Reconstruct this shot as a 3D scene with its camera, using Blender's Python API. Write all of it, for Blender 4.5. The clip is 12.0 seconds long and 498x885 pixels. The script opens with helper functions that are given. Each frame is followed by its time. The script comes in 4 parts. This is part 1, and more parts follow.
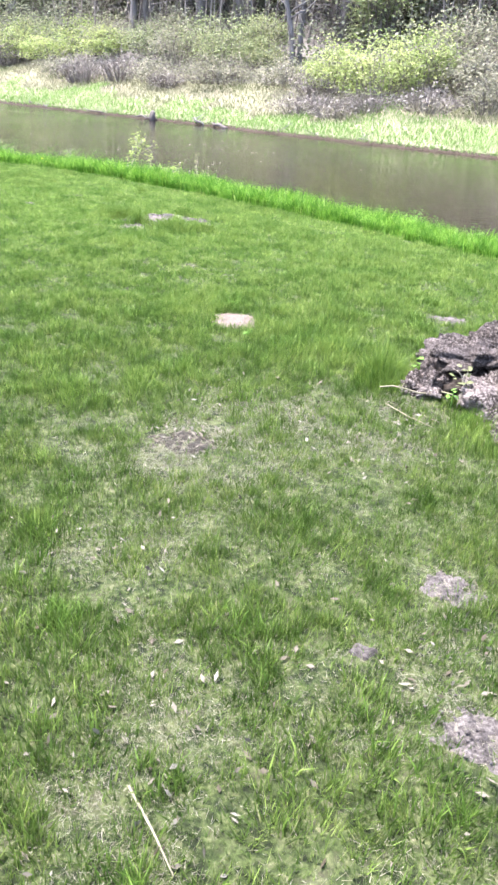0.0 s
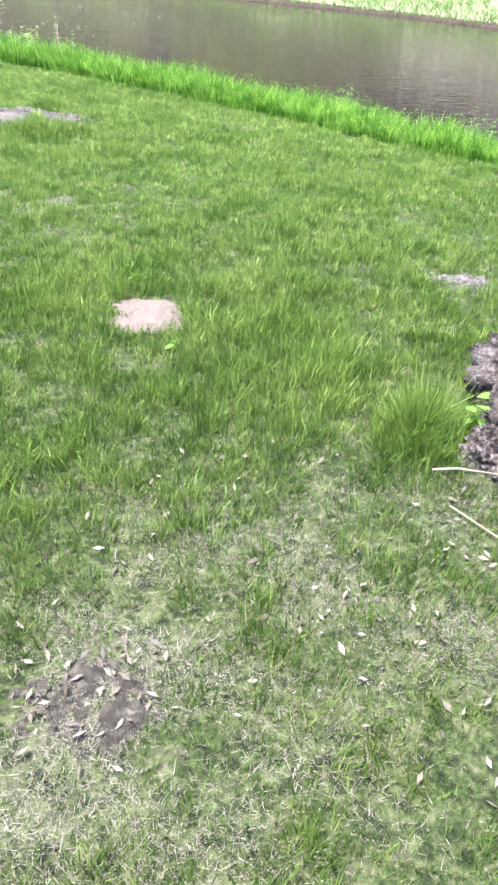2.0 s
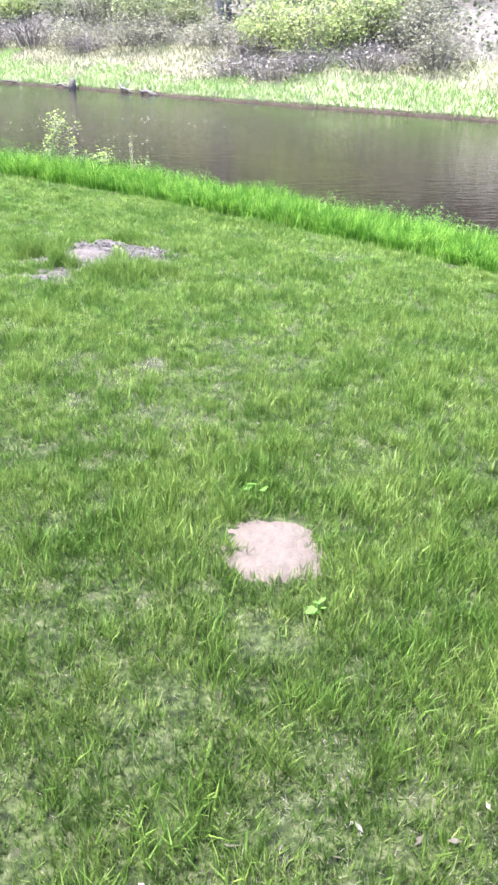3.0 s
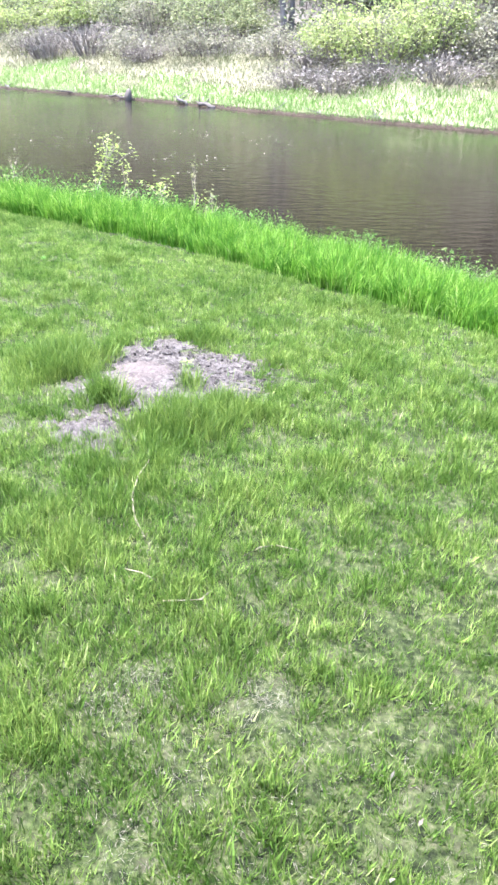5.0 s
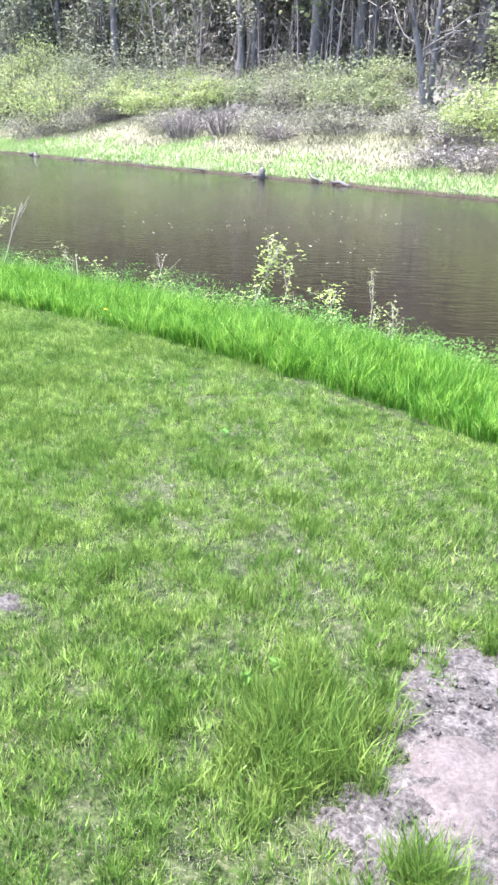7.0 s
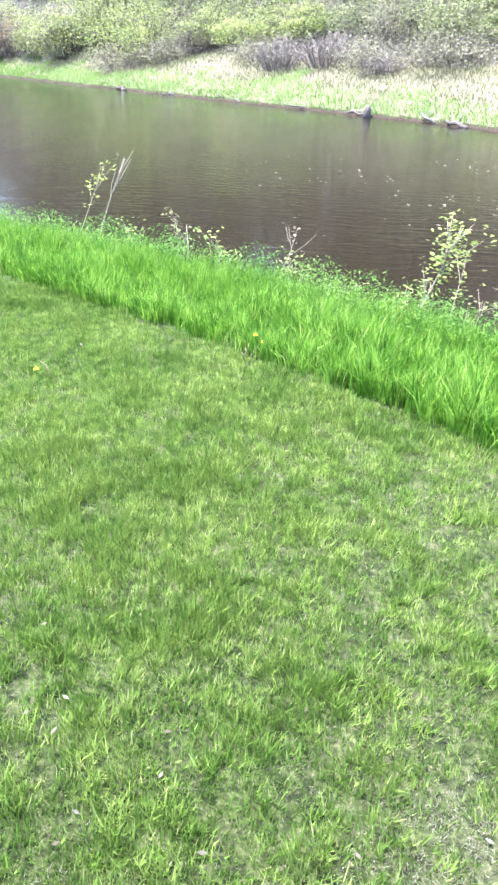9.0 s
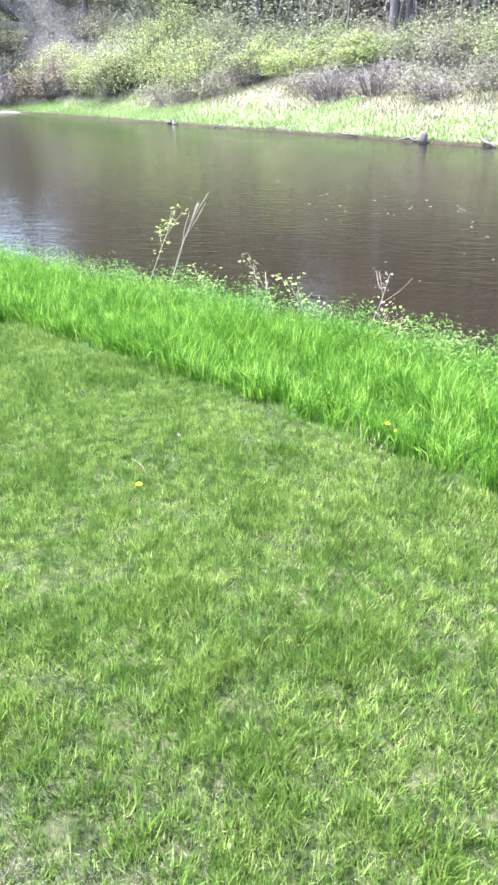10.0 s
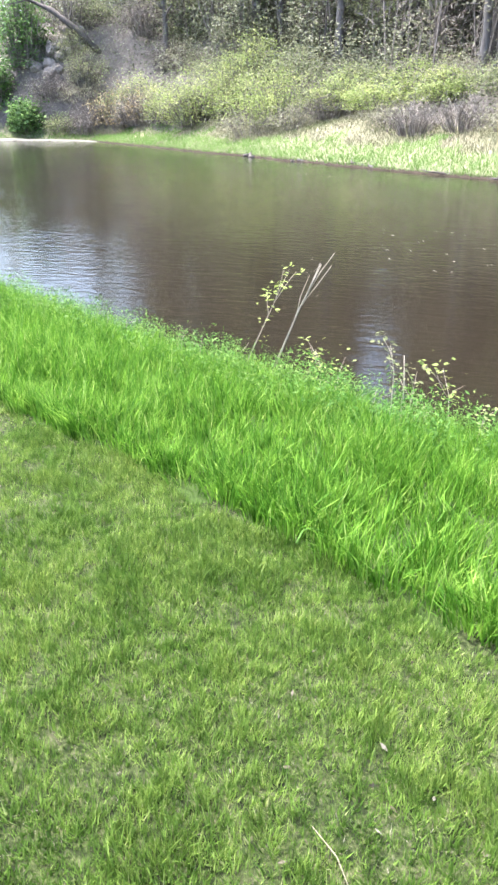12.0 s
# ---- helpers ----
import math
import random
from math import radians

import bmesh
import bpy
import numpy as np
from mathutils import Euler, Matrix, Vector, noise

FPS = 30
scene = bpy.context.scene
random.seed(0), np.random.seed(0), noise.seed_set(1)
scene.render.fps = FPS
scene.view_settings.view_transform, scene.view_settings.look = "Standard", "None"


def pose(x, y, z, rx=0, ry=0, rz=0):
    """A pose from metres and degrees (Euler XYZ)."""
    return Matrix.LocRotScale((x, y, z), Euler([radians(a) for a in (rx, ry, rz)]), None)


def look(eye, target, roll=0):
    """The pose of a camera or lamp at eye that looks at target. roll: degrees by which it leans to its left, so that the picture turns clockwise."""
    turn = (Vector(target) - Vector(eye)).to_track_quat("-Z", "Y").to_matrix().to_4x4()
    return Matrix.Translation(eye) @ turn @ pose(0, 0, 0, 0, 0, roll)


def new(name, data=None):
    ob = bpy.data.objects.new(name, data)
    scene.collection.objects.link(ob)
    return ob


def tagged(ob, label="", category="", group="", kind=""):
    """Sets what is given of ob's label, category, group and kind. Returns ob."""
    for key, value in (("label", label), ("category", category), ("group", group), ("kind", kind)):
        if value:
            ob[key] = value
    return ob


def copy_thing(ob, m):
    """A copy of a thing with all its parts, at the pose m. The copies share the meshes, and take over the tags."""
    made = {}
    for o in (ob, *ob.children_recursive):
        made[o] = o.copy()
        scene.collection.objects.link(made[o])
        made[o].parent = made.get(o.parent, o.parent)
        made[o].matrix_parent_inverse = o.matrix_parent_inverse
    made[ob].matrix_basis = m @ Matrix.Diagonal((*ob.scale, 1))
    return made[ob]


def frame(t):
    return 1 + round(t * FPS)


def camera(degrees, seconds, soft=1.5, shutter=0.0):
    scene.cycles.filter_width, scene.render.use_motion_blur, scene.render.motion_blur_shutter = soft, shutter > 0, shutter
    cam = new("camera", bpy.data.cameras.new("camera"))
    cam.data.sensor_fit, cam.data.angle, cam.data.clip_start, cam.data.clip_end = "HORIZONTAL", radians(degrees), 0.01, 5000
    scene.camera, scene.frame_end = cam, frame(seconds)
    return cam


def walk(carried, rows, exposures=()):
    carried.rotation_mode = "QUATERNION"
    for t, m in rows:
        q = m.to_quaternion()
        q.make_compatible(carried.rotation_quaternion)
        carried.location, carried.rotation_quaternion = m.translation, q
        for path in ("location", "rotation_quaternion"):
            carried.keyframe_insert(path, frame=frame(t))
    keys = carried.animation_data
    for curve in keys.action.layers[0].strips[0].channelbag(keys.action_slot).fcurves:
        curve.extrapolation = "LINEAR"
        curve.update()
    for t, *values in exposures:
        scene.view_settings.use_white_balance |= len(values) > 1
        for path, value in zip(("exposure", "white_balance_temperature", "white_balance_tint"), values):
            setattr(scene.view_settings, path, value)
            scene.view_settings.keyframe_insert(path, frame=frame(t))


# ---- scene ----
cam = camera(37.1, 12.0, 2.7)
PATH = [
    (0, (0.598, 0.323, 1.305), (0.709, 2.114, 0.421), 3.6),
    (0.5, (0.631, 0.71, 1.313), (0.682, 2.533, 0.494), 5.1),
    (1, (0.638, 1.116, 1.278), (0.854, 2.872, 0.345), 4.9),
    (1.5, (0.642, 1.593, 1.251), (0.882, 3.329, 0.288), 2.8),
    (2, (0.564, 2.088, 1.169), (0.939, 3.692, 0.035), 4.0),
    (2.5, (0.516, 2.488, 1.225), (0.81, 4.196, 0.226), 2.3),
    (3, (0.416, 2.888, 1.273), (0.665, 4.628, 0.318), 1.8),
    (3.2, (0.395, 3.085, 1.268), (0.655, 4.823, 0.313), 1.9),
    (4.8, (0.301, 4.548, 1.282), (0.462, 6.314, 0.357), 1.9),
    (5, (0.254, 4.765, 1.312), (0.394, 6.524, 0.371), 2.1),
    (5.5, (0.074, 5.184, 1.349), (0.188, 6.89, 0.313), 3.5),
    (6, (-0.021, 5.682, 1.372), (0.013, 7.447, 0.433), 1.3),
    (6.5, (-0.268, 6.158, 1.422), (-0.342, 7.946, 0.529), 1.3),
    (7, (-0.434, 6.565, 1.426), (-0.57, 8.394, 0.627), 1.5),
    (7.2, (-0.497, 6.787, 1.44), (-0.687, 8.622, 0.666), 0.8),
    (8.8, (-1.254, 8.222, 1.426), (-1.546, 9.959, 0.477), 1.8),
    (9, (-1.332, 8.325, 1.447), (-1.643, 10.062, 0.506), 1.5),
    (9.5, (-1.589, 8.712, 1.463), (-1.974, 10.456, 0.563), -0.1),
    (10, (-1.861, 9.003, 1.483), (-2.301, 10.743, 0.599), -0.8),
    (10.5, (-2.091, 9.41, 1.467), (-2.588, 11.13, 0.576), -1.2),
    (11, (-2.374, 9.757, 1.5), (-2.944, 11.47, 0.639), -0.1),
    (11.5, (-2.582, 10.109, 1.504), (-3.077, 11.866, 0.685), 0.4),
    (12, (-2.859, 10.558, 1.476), (-3.444, 12.288, 0.66), 0.2),
]
EXPOSURES = [(0, 3.06, 6250, 15), (0.5, 2.96, 6250, 15), (1.2, 2.98, 6200, 15), (2.5, 3.02, 6050, 14), (5.5, 3.16, 5950, 13), (6.0, 3.16, 5950, 13), (7.2, 3.05, 5950, 13), (8.8, 3.18, 5950, 13), (10.5, 3.16, 6050, 12), (11, 3.06, 6100, 12), (11.5, 3.08, 6200, 11), (12, 2.93, 6400, 11)]
walk(cam, [(t, look(eye, target, roll)) for t, eye, target, roll in PATH], EXPOSURES)

# ---- world and sun ----
SUN_FROM = Vector((-0.35, 0.0, 1.0)).normalized()
world = bpy.data.worlds.new("sky")
scene.world = world
world.use_nodes = True
wn = world.node_tree
sky = wn.nodes.new("ShaderNodeTexSky")
sky.sky_type = "NISHITA"
sky.sun_disc = False
sky.sun_elevation = math.asin(SUN_FROM.z)
sky.sun_rotation = math.atan2(SUN_FROM.x, SUN_FROM.y)
sky.dust_density = 3.0
back = wn.nodes["Background"]
back.inputs["Strength"].default_value = 0.13
wn.links.new(sky.outputs["Color"], back.inputs["Color"])

sun_data = bpy.data.lights.new("sun", "SUN")
sun_data.energy = 3.4
sun_data.angle = radians(18)
sun_data.color = (1.0, 0.95, 0.86)
sun = new("sun", sun_data)
sun.matrix_world = look(SUN_FROM * 60, (0, 0, 0))


# ---- materials ----
def material(name):
    m = bpy.data.materials.new(name)
    m.use_nodes = True
    return m, m.node_tree, m.node_tree.nodes["Principled BSDF"]


def ramp(tree, fac, stops):
    r = tree.nodes.new("ShaderNodeValToRGB")
    e = r.color_ramp.elements
    while len(e) < len(stops):
        e.new(0.5)
    for k, (p, c) in enumerate(stops):
        e[k].position, e[k].color = p, (*c, 1)
    tree.links.new(fac, r.inputs["Fac"])
    return r.outputs["Color"]


def noise_node(tree, scale, detail=4.0, rough=0.55, stretch=None):
    co = tree.nodes.new("ShaderNodeNewGeometry").outputs["Position"]
    if stretch:
        mp = tree.nodes.new("ShaderNodeMapping")
        mp.inputs["Rotation"].default_value = (0, 0, stretch[3] if len(stretch) > 3 else 0)
        mp.inputs["Scale"].default_value = stretch[:3]
        tree.links.new(co, mp.inputs["Vector"])
        co = mp.outputs["Vector"]
    n = tree.nodes.new("ShaderNodeTexNoise")
    n.inputs["Scale"].default_value, n.inputs["Detail"].default_value = scale, detail
    n.inputs["Roughness"].default_value = rough
    tree.links.new(co, n.inputs["Vector"])
    return n.outputs["Fac"]


def mix(tree, fac, a, b, how="MIX"):
    n = tree.nodes.new("ShaderNodeMix")
    n.data_type, n.blend_type = "RGBA", how
    if isinstance(fac, float):
        n.inputs[0].default_value = fac
    else:
        tree.links.new(fac, n.inputs[0])
    for k, v in ((6, a), (7, b)):
        if isinstance(v, tuple):
            n.inputs[k].default_value = (*v, 1)
        else:
            tree.links.new(v, n.inputs[k])
    return n.outputs[2]


def bump(tree, bsdf, height, strength, distance):
    b = tree.nodes.new("ShaderNodeBump")
    b.inputs["Strength"].default_value, b.inputs["Distance"].default_value = strength, distance
    tree.links.new(height, b.inputs["Height"])
    tree.links.new(b.outputs["Normal"], bsdf.inputs["Normal"])


def earth(name, stops, fine=60.0, coarse=2.0, relief=0.01, rough=0.95):
    """Soil, litter, sand: two scales of colour and a fine relief."""
    m, t, b = material(name)
    lo, hi = noise_node(t, coarse, 3), noise_node(t, fine, 6, 0.7)
    c = mix(t, 0.65, ramp(t, lo, stops), ramp(t, hi, stops))
    t.links.new(c, b.inputs["Base Color"])
    b.inputs["Roughness"].default_value = rough
    b.inputs["Specular IOR Level"].default_value = 0.2
    bump(t, b, hi, 0.9, relief)
    return m


def leafy(name, stops, patch=None, patch_scale=0.8, through_light=0.4, rough=0.6, spec=0.15, fine=None, fine_scale=25.0):
    """Blades and leaves: every one its own tone, larger patches besides, and light passing through."""
    m, t, b = material(name)
    rnd = t.nodes.new("ShaderNodeNewGeometry").outputs["Random Per Island"]
    c = ramp(t, rnd, stops)
    for tint, scale, lo, hi in ((patch, patch_scale, 0.38, 0.62), (fine, fine_scale, 0.42, 0.58)):
        if tint:
            f = ramp(t, noise_node(t, scale, 3), [(lo, (0, 0, 0)), (hi, (1, 1, 1))])
            c = mix(t, f, c, mix(t, 0.9, c, tint, "MULTIPLY"))
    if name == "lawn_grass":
        # lawn brightness painted into the colour: deep green by the stump, paler and yellower upriver
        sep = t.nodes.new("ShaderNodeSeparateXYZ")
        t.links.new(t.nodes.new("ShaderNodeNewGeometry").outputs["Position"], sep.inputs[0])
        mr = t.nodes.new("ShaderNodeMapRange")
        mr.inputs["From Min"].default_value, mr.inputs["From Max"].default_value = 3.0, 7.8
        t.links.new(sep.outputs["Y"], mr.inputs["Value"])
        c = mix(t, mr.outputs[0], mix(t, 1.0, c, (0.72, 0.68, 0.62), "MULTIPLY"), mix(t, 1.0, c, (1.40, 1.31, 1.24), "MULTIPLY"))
    t.links.new(c, b.inputs["Base Color"])
    b.inputs["Roughness"].default_value = rough
    b.inputs["Specular IOR Level"].default_value = spec
    tr = t.nodes.new("ShaderNodeBsdfTranslucent")
    t.links.new(c, tr.inputs["Color"])
    ms = t.nodes.new("ShaderNodeMixShader")
    ms.inputs[0].default_value = through_light
    t.links.new(b.outputs[0], ms.inputs[1])
    t.links.new(tr.outputs[0], ms.inputs[2])
    t.links.new(ms.outputs[0], t.nodes["Material Output"].inputs["Surface"])
    return m


def bark(name, stops, scale=14.0, relief=0.02, upright=0.25):
    m, t, b = material(name)
    n = noise_node(t, scale, 6, 0.7, (1, 1, upright))
    t.links.new(mix(t, 0.35, ramp(t, n, stops), ramp(t, noise_node(t, 2.0, 2), stops)), b.inputs["Base Color"])
    b.inputs["Roughness"].default_value = 0.9
    b.inputs["Specular IOR Level"].default_value = 0.2
    bump(t, b, n, 1.0, relief)
    return m


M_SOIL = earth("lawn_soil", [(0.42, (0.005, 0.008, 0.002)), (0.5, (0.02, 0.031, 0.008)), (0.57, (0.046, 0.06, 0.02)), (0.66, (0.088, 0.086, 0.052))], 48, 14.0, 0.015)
# soil of the near bank, dark enough to paint the shadow along the lawn's edge
M_BANKSOIL_SHADE = earth("bank_soil_and_shade", [(0.3, (0.012, 0.024, 0.005)), (0.7, (0.045, 0.08, 0.016))], 90, 6)
M_BED = earth("river_bed", [(0.3, (0.05, 0.04, 0.025)), (0.7, (0.12, 0.09, 0.05))], 8, 0.7)
M_MEADOW = earth("dry_meadow", [(0.3, (0.095, 0.118, 0.055)), (0.5, (0.155, 0.15, 0.10)), (0.7, (0.225, 0.195, 0.16))], 6, 0.35, 0.1)
M_FOREST = earth("forest_litter", [(0.3, (0.055, 0.052, 0.047)), (0.5, (0.11, 0.10, 0.095)), (0.7, (0.19, 0.172, 0.165))], 5, 0.3, 0.1)
M_SAND = earth("pale_sand", [(0.3, (0.062, 0.049, 0.042)), (0.7, (0.118, 0.096, 0.084))], 120, 14, 0.008)
M_DIRT = earth("grey_dirt", [(0.38, (0.016, 0.014, 0.013)), (0.5, (0.058, 0.051, 0.05)), (0.64, (0.135, 0.121, 0.118))], 80, 14, 0.012)
M_PINK = earth("pinkish_dirt", [(0.35, (0.045, 0.037, 0.036)), (0.65, (0.115, 0.097, 0.095))], 90, 9, 0.01)
M_STONE = earth("pebble", [(0.3, (0.10, 0.09, 0.085)), (0.7, (0.28, 0.255, 0.24))], 90, 20, 0.003, 0.8)
# near-black strip on the step along the far waterline
M_CUT = earth("undercut_dark_strip", [(0.3, (0.012, 0.009, 0.006)), (0.7, (0.05, 0.038, 0.03))], 6, 1.2, 0.06)
M_GRAVEL = earth("gravel_bar", [(0.35, (0.05, 0.05, 0.042)), (0.65, (0.17, 0.165, 0.155))], 5, 0.8, 0.05)
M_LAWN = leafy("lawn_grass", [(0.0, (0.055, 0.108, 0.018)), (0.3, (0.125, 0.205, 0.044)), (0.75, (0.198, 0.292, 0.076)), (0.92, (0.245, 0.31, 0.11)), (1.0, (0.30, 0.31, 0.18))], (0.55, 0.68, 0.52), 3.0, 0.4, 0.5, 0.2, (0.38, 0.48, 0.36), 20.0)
M_LUSH = leafy("lush_grass", [(0.0, (0.045, 0.088, 0.012)), (0.5, (0.108, 0.175, 0.032)), (1.0, (0.20, 0.265, 0.062))], (0.6, 0.72, 0.58), 3.0, 0.4, 0.5, 0.2)
M_TALL = leafy("tall_grass", [(0.0, (0.05, 0.135, 0.012)), (0.5, (0.145, 0.295, 0.036)), (0.9, (0.25, 0.405, 0.07)), (1.0, (0.36, 0.43, 0.15))], (0.7, 0.8, 0.6), 2.0, 0.42, 0.6, 0.15, (0.3, 0.45, 0.25), 9.0)
M_STRAW = leafy("dry_thatch", [(0.0, (0.06, 0.056, 0.04)), (0.5, (0.125, 0.118, 0.088)), (1.0, (0.22, 0.21, 0.17))], None, 1, 0.15)
M_FARGRASS = leafy("far_bank_grass", [(0.0, (0.075, 0.15, 0.036)), (0.5, (0.135, 0.225, 0.068)), (1.0, (0.195, 0.27, 0.105))], (0.8, 0.88, 0.75), 0.8, 0.4)
M_FARDRY = leafy("far_dry_grass", [(0.0, (0.095, 0.1, 0.06)), (0.5, (0.145, 0.138, 0.098)), (1.0, (0.205, 0.185, 0.148))], (0.75, 0.95, 0.65), 0.3, 0.25)
M_YELLOWLEAF = leafy("yellow_green_leaf", [(0.0, (0.16, 0.20, 0.065)), (0.5, (0.25, 0.295, 0.12)), (1.0, (0.36, 0.385, 0.20))], (0.75, 0.85, 0.75), 0.6, 0.5)
M_OLIVELEAF = leafy("olive_leaf", [(0.0, (0.12, 0.145, 0.07)), (0.5, (0.20, 0.23, 0.12)), (1.0, (0.30, 0.32, 0.19))], (0.75, 0.8, 0.75), 0.5, 0.45)
M_GREYTWIG = leafy("grey_twig", [(0.0, (0.09, 0.079, 0.075)), (0.6, (0.16, 0.144, 0.137)), (1.0, (0.25, 0.23, 0.22))], None, 1, 0.15, 0.9)
M_PALELEAF = leafy("pale_spring_leaf", [(0.0, (0.14, 0.145, 0.095)), (0.5, (0.205, 0.205, 0.15)), (1.0, (0.29, 0.285, 0.225))], (0.75, 0.75, 0.77), 0.4, 0.45)
M_BRUSH = leafy("grey_green_leaf", [(0.0, (0.07, 0.083, 0.052)), (0.5, (0.14, 0.152, 0.10)), (1.0, (0.25, 0.255, 0.195))], (0.6, 0.65, 0.62), 0.3, 0.4)
M_DARKLEAF = leafy("dark_green_leaf", [(0.0, (0.05, 0.10, 0.035)), (0.6, (0.10, 0.19, 0.06)), (1.0, (0.17, 0.26, 0.09))], None, 1, 0.3)
M_WEED = leafy("weed_leaf", [(0.0, (0.07, 0.18, 0.03)), (1.0, (0.15, 0.28, 0.06))], None, 1, 0.4)
M_BANKWEED = leafy("bank_weed_leaf", [(0.0, (0.04, 0.10, 0.016)), (0.6, (0.095, 0.19, 0.036)), (1.0, (0.17, 0.25, 0.075))], (0.7, 0.9, 0.8), 1.2, 0.45)
M_SAPLING = leafy("sapling_leaf", [(0.0, (0.13, 0.19, 0.045)), (0.6, (0.22, 0.285, 0.085)), (1.0, (0.31, 0.35, 0.14))], None, 1, 0.45)
M_YELLOW = leafy("yellow_petal", [(0.0, (0.75, 0.58, 0.02)), (1.0, (0.85, 0.70, 0.05))], None, 1, 0.3)
M_BARK = bark("grey_bark", [(0.3, (0.06, 0.055, 0.055)), (0.55, (0.125, 0.117, 0.117)), (0.75, (0.22, 0.21, 0.207))], 5, 0.05)
M_DARKBARK = bark("dark_bark", [(0.3, (0.045, 0.04, 0.04)), (0.7, (0.125, 0.112, 0.108))], 5, 0.05)
M_TANLEAF = leafy("tan_leaf", [(0.0, (0.13, 0.10, 0.055)), (0.5, (0.24, 0.19, 0.11)), (1.0, (0.34, 0.29, 0.19))], None, 1, 0.4)


def gnarled(name, gain=1.0):
    m, t, p = material(name)
    lo, hi = noise_node(t, 8, 4, 0.6), noise_node(t, 75, 6, 0.75)
    c = mix(t, 0.6, ramp(t, lo, [(0.40, (0.008, 0.0065, 0.006)), (0.5, (0.055, 0.047, 0.045)), (0.62, (0.17, 0.148, 0.145))]), ramp(t, hi, [(0.43, (0.006, 0.005, 0.0045)), (0.51, (0.05, 0.043, 0.041)), (0.60, (0.22, 0.2, 0.195))]))
    t.links.new(mix(t, 1.0, c, (gain, gain * 0.97, gain * 0.97), "MULTIPLY"), p.inputs["Base Color"])
    p.inputs["Roughness"].default_value = 0.95
    p.inputs["Specular IOR Level"].default_value = 0.15
    bump(t, p, hi, 1.0, 0.03)
    return m


M_MOULD = earth("leaf_mould", [(0.36, (0.006, 0.0055, 0.0045)), (0.52, (0.024, 0.021, 0.017)), (0.68, (0.085, 0.077, 0.064))], 45, 20, 0.012)
M_DEADLEAF = leafy("dead_leaf", [(0.0, (0.045, 0.036, 0.026)), (0.5, (0.085, 0.075, 0.06)), (1.0, (0.15, 0.14, 0.12))], None, 1, 0.1)
M_DULLLEAF = leafy("dull_leaf", [(0.0, (0.085, 0.11, 0.045)), (0.5, (0.14, 0.16, 0.075)), (1.0, (0.21, 0.22, 0.12))], None, 1, 0.4)
M_STUMP = gnarled("rough_bark")
# lit copy of the bark: light on buttress and root is in the colour
M_STUMP_LIT = gnarled("rough_bark_lit", 1.75)
# near-black colour for the shade inside the stump's hollow
M_HOLLOW = earth("hollow_shade", [(0.3, (0.008, 0.006, 0.005)), (0.7, (0.05, 0.04, 0.034))], 60, 12, 0.02)
M_STICK = bark("pale_stick", [(0.3, (0.10, 0.092, 0.06)), (0.7, (0.19, 0.175, 0.125))], 60, 0.002)
M_TWIG = bark("brown_twig", [(0.3, (0.17, 0.15, 0.125)), (0.7, (0.32, 0.29, 0.25))], 60, 0.002)

M_WATER, wt, wb = material("river_water")
wb.inputs["Base Color"].default_value = (0.0105, 0.0082, 0.006, 1)
wb.inputs["Roughness"].default_value = 0.04
wb.inputs["IOR"].default_value = 1.33
wb.inputs["Specular IOR Level"].default_value = 0.27
wa = noise_node(wt, 2.2, 3, 0.55, (1.0, 2.6, 1, radians(-40)))
wc = noise_node(wt, 0.35, 2, 0.5)
wm = wt.nodes.new("ShaderNodeMath")
wm.operation = "MULTIPLY"
wt.links.new(wa, wm.inputs[0])
wt.links.new(wc, wm.inputs[1])
wf = wt.nodes.new("ShaderNodeMath")
wf.operation = "MULTIPLY_ADD"
wt.links.new(noise_node(wt, 7.0, 2, 0.5, (1.0, 2.2, 1, radians(-40))), wf.inputs[0])
wf.inputs[1].default_value = 0.12
wt.links.new(wm.outputs[0], wf.inputs[2])
bump(wt, wb, wf.outputs[0], 0.24, 0.09)

# ---- lie of the land: s runs up the river, d from the lawn across it ----
UX, UY, NX, NY = -0.76, 0.65, 0.65, 0.76
DET = UX * NY - UY * NX
WATER_Z = -0.94


def to_sd(x, y):
    return (x * NY - y * NX) / DET, (UX * y - UY * x) / DET


def to_xy(s, d):
    return s * UX + d * NX, s * UY + d * NY


TABLES = {}


def vnoise(x, y, scale, seed=0):
    """Smooth value noise in 0..1 on arrays."""
    if seed not in TABLES:
        TABLES[seed] = np.random.RandomState(seed + 11).rand(256, 256)
    table = TABLES[seed]
    u, v = np.asarray(x, float) * scale + 1000, np.asarray(y, float) * scale + 1000
    i, j = np.floor(u).astype(int), np.floor(v).astype(int)
    fu, fv = u - i, v - j
    fu, fv = fu * fu * (3 - 2 * fu), fv * fv * (3 - 2 * fv)
    g = lambda a, b: table[a % 256, b % 256]
    return (g(i, j) * (1 - fu) + g(i + 1, j) * fu) * (1 - fv) + (g(i, j + 1) * (1 - fu) + g(i + 1, j + 1) * fu) * fv


EDGE_S = [-60, -5, 0, 3, 5, 6.7, 8.5, 10.3, 12.2, 13.2, 16, 20, 30, 60, 500]
EDGE_D = [4.0, 6.9, 7.3, 7.65, 7.95, 8.1, 8.08, 7.78, 7.3, 6.98, 6.2, 5.3, 3.5, 0, -60]


def lawn_edge(s):
    """Where the mown lawn ends and the tall grass begins."""
    return np.interp(s, EDGE_S, EDGE_D)


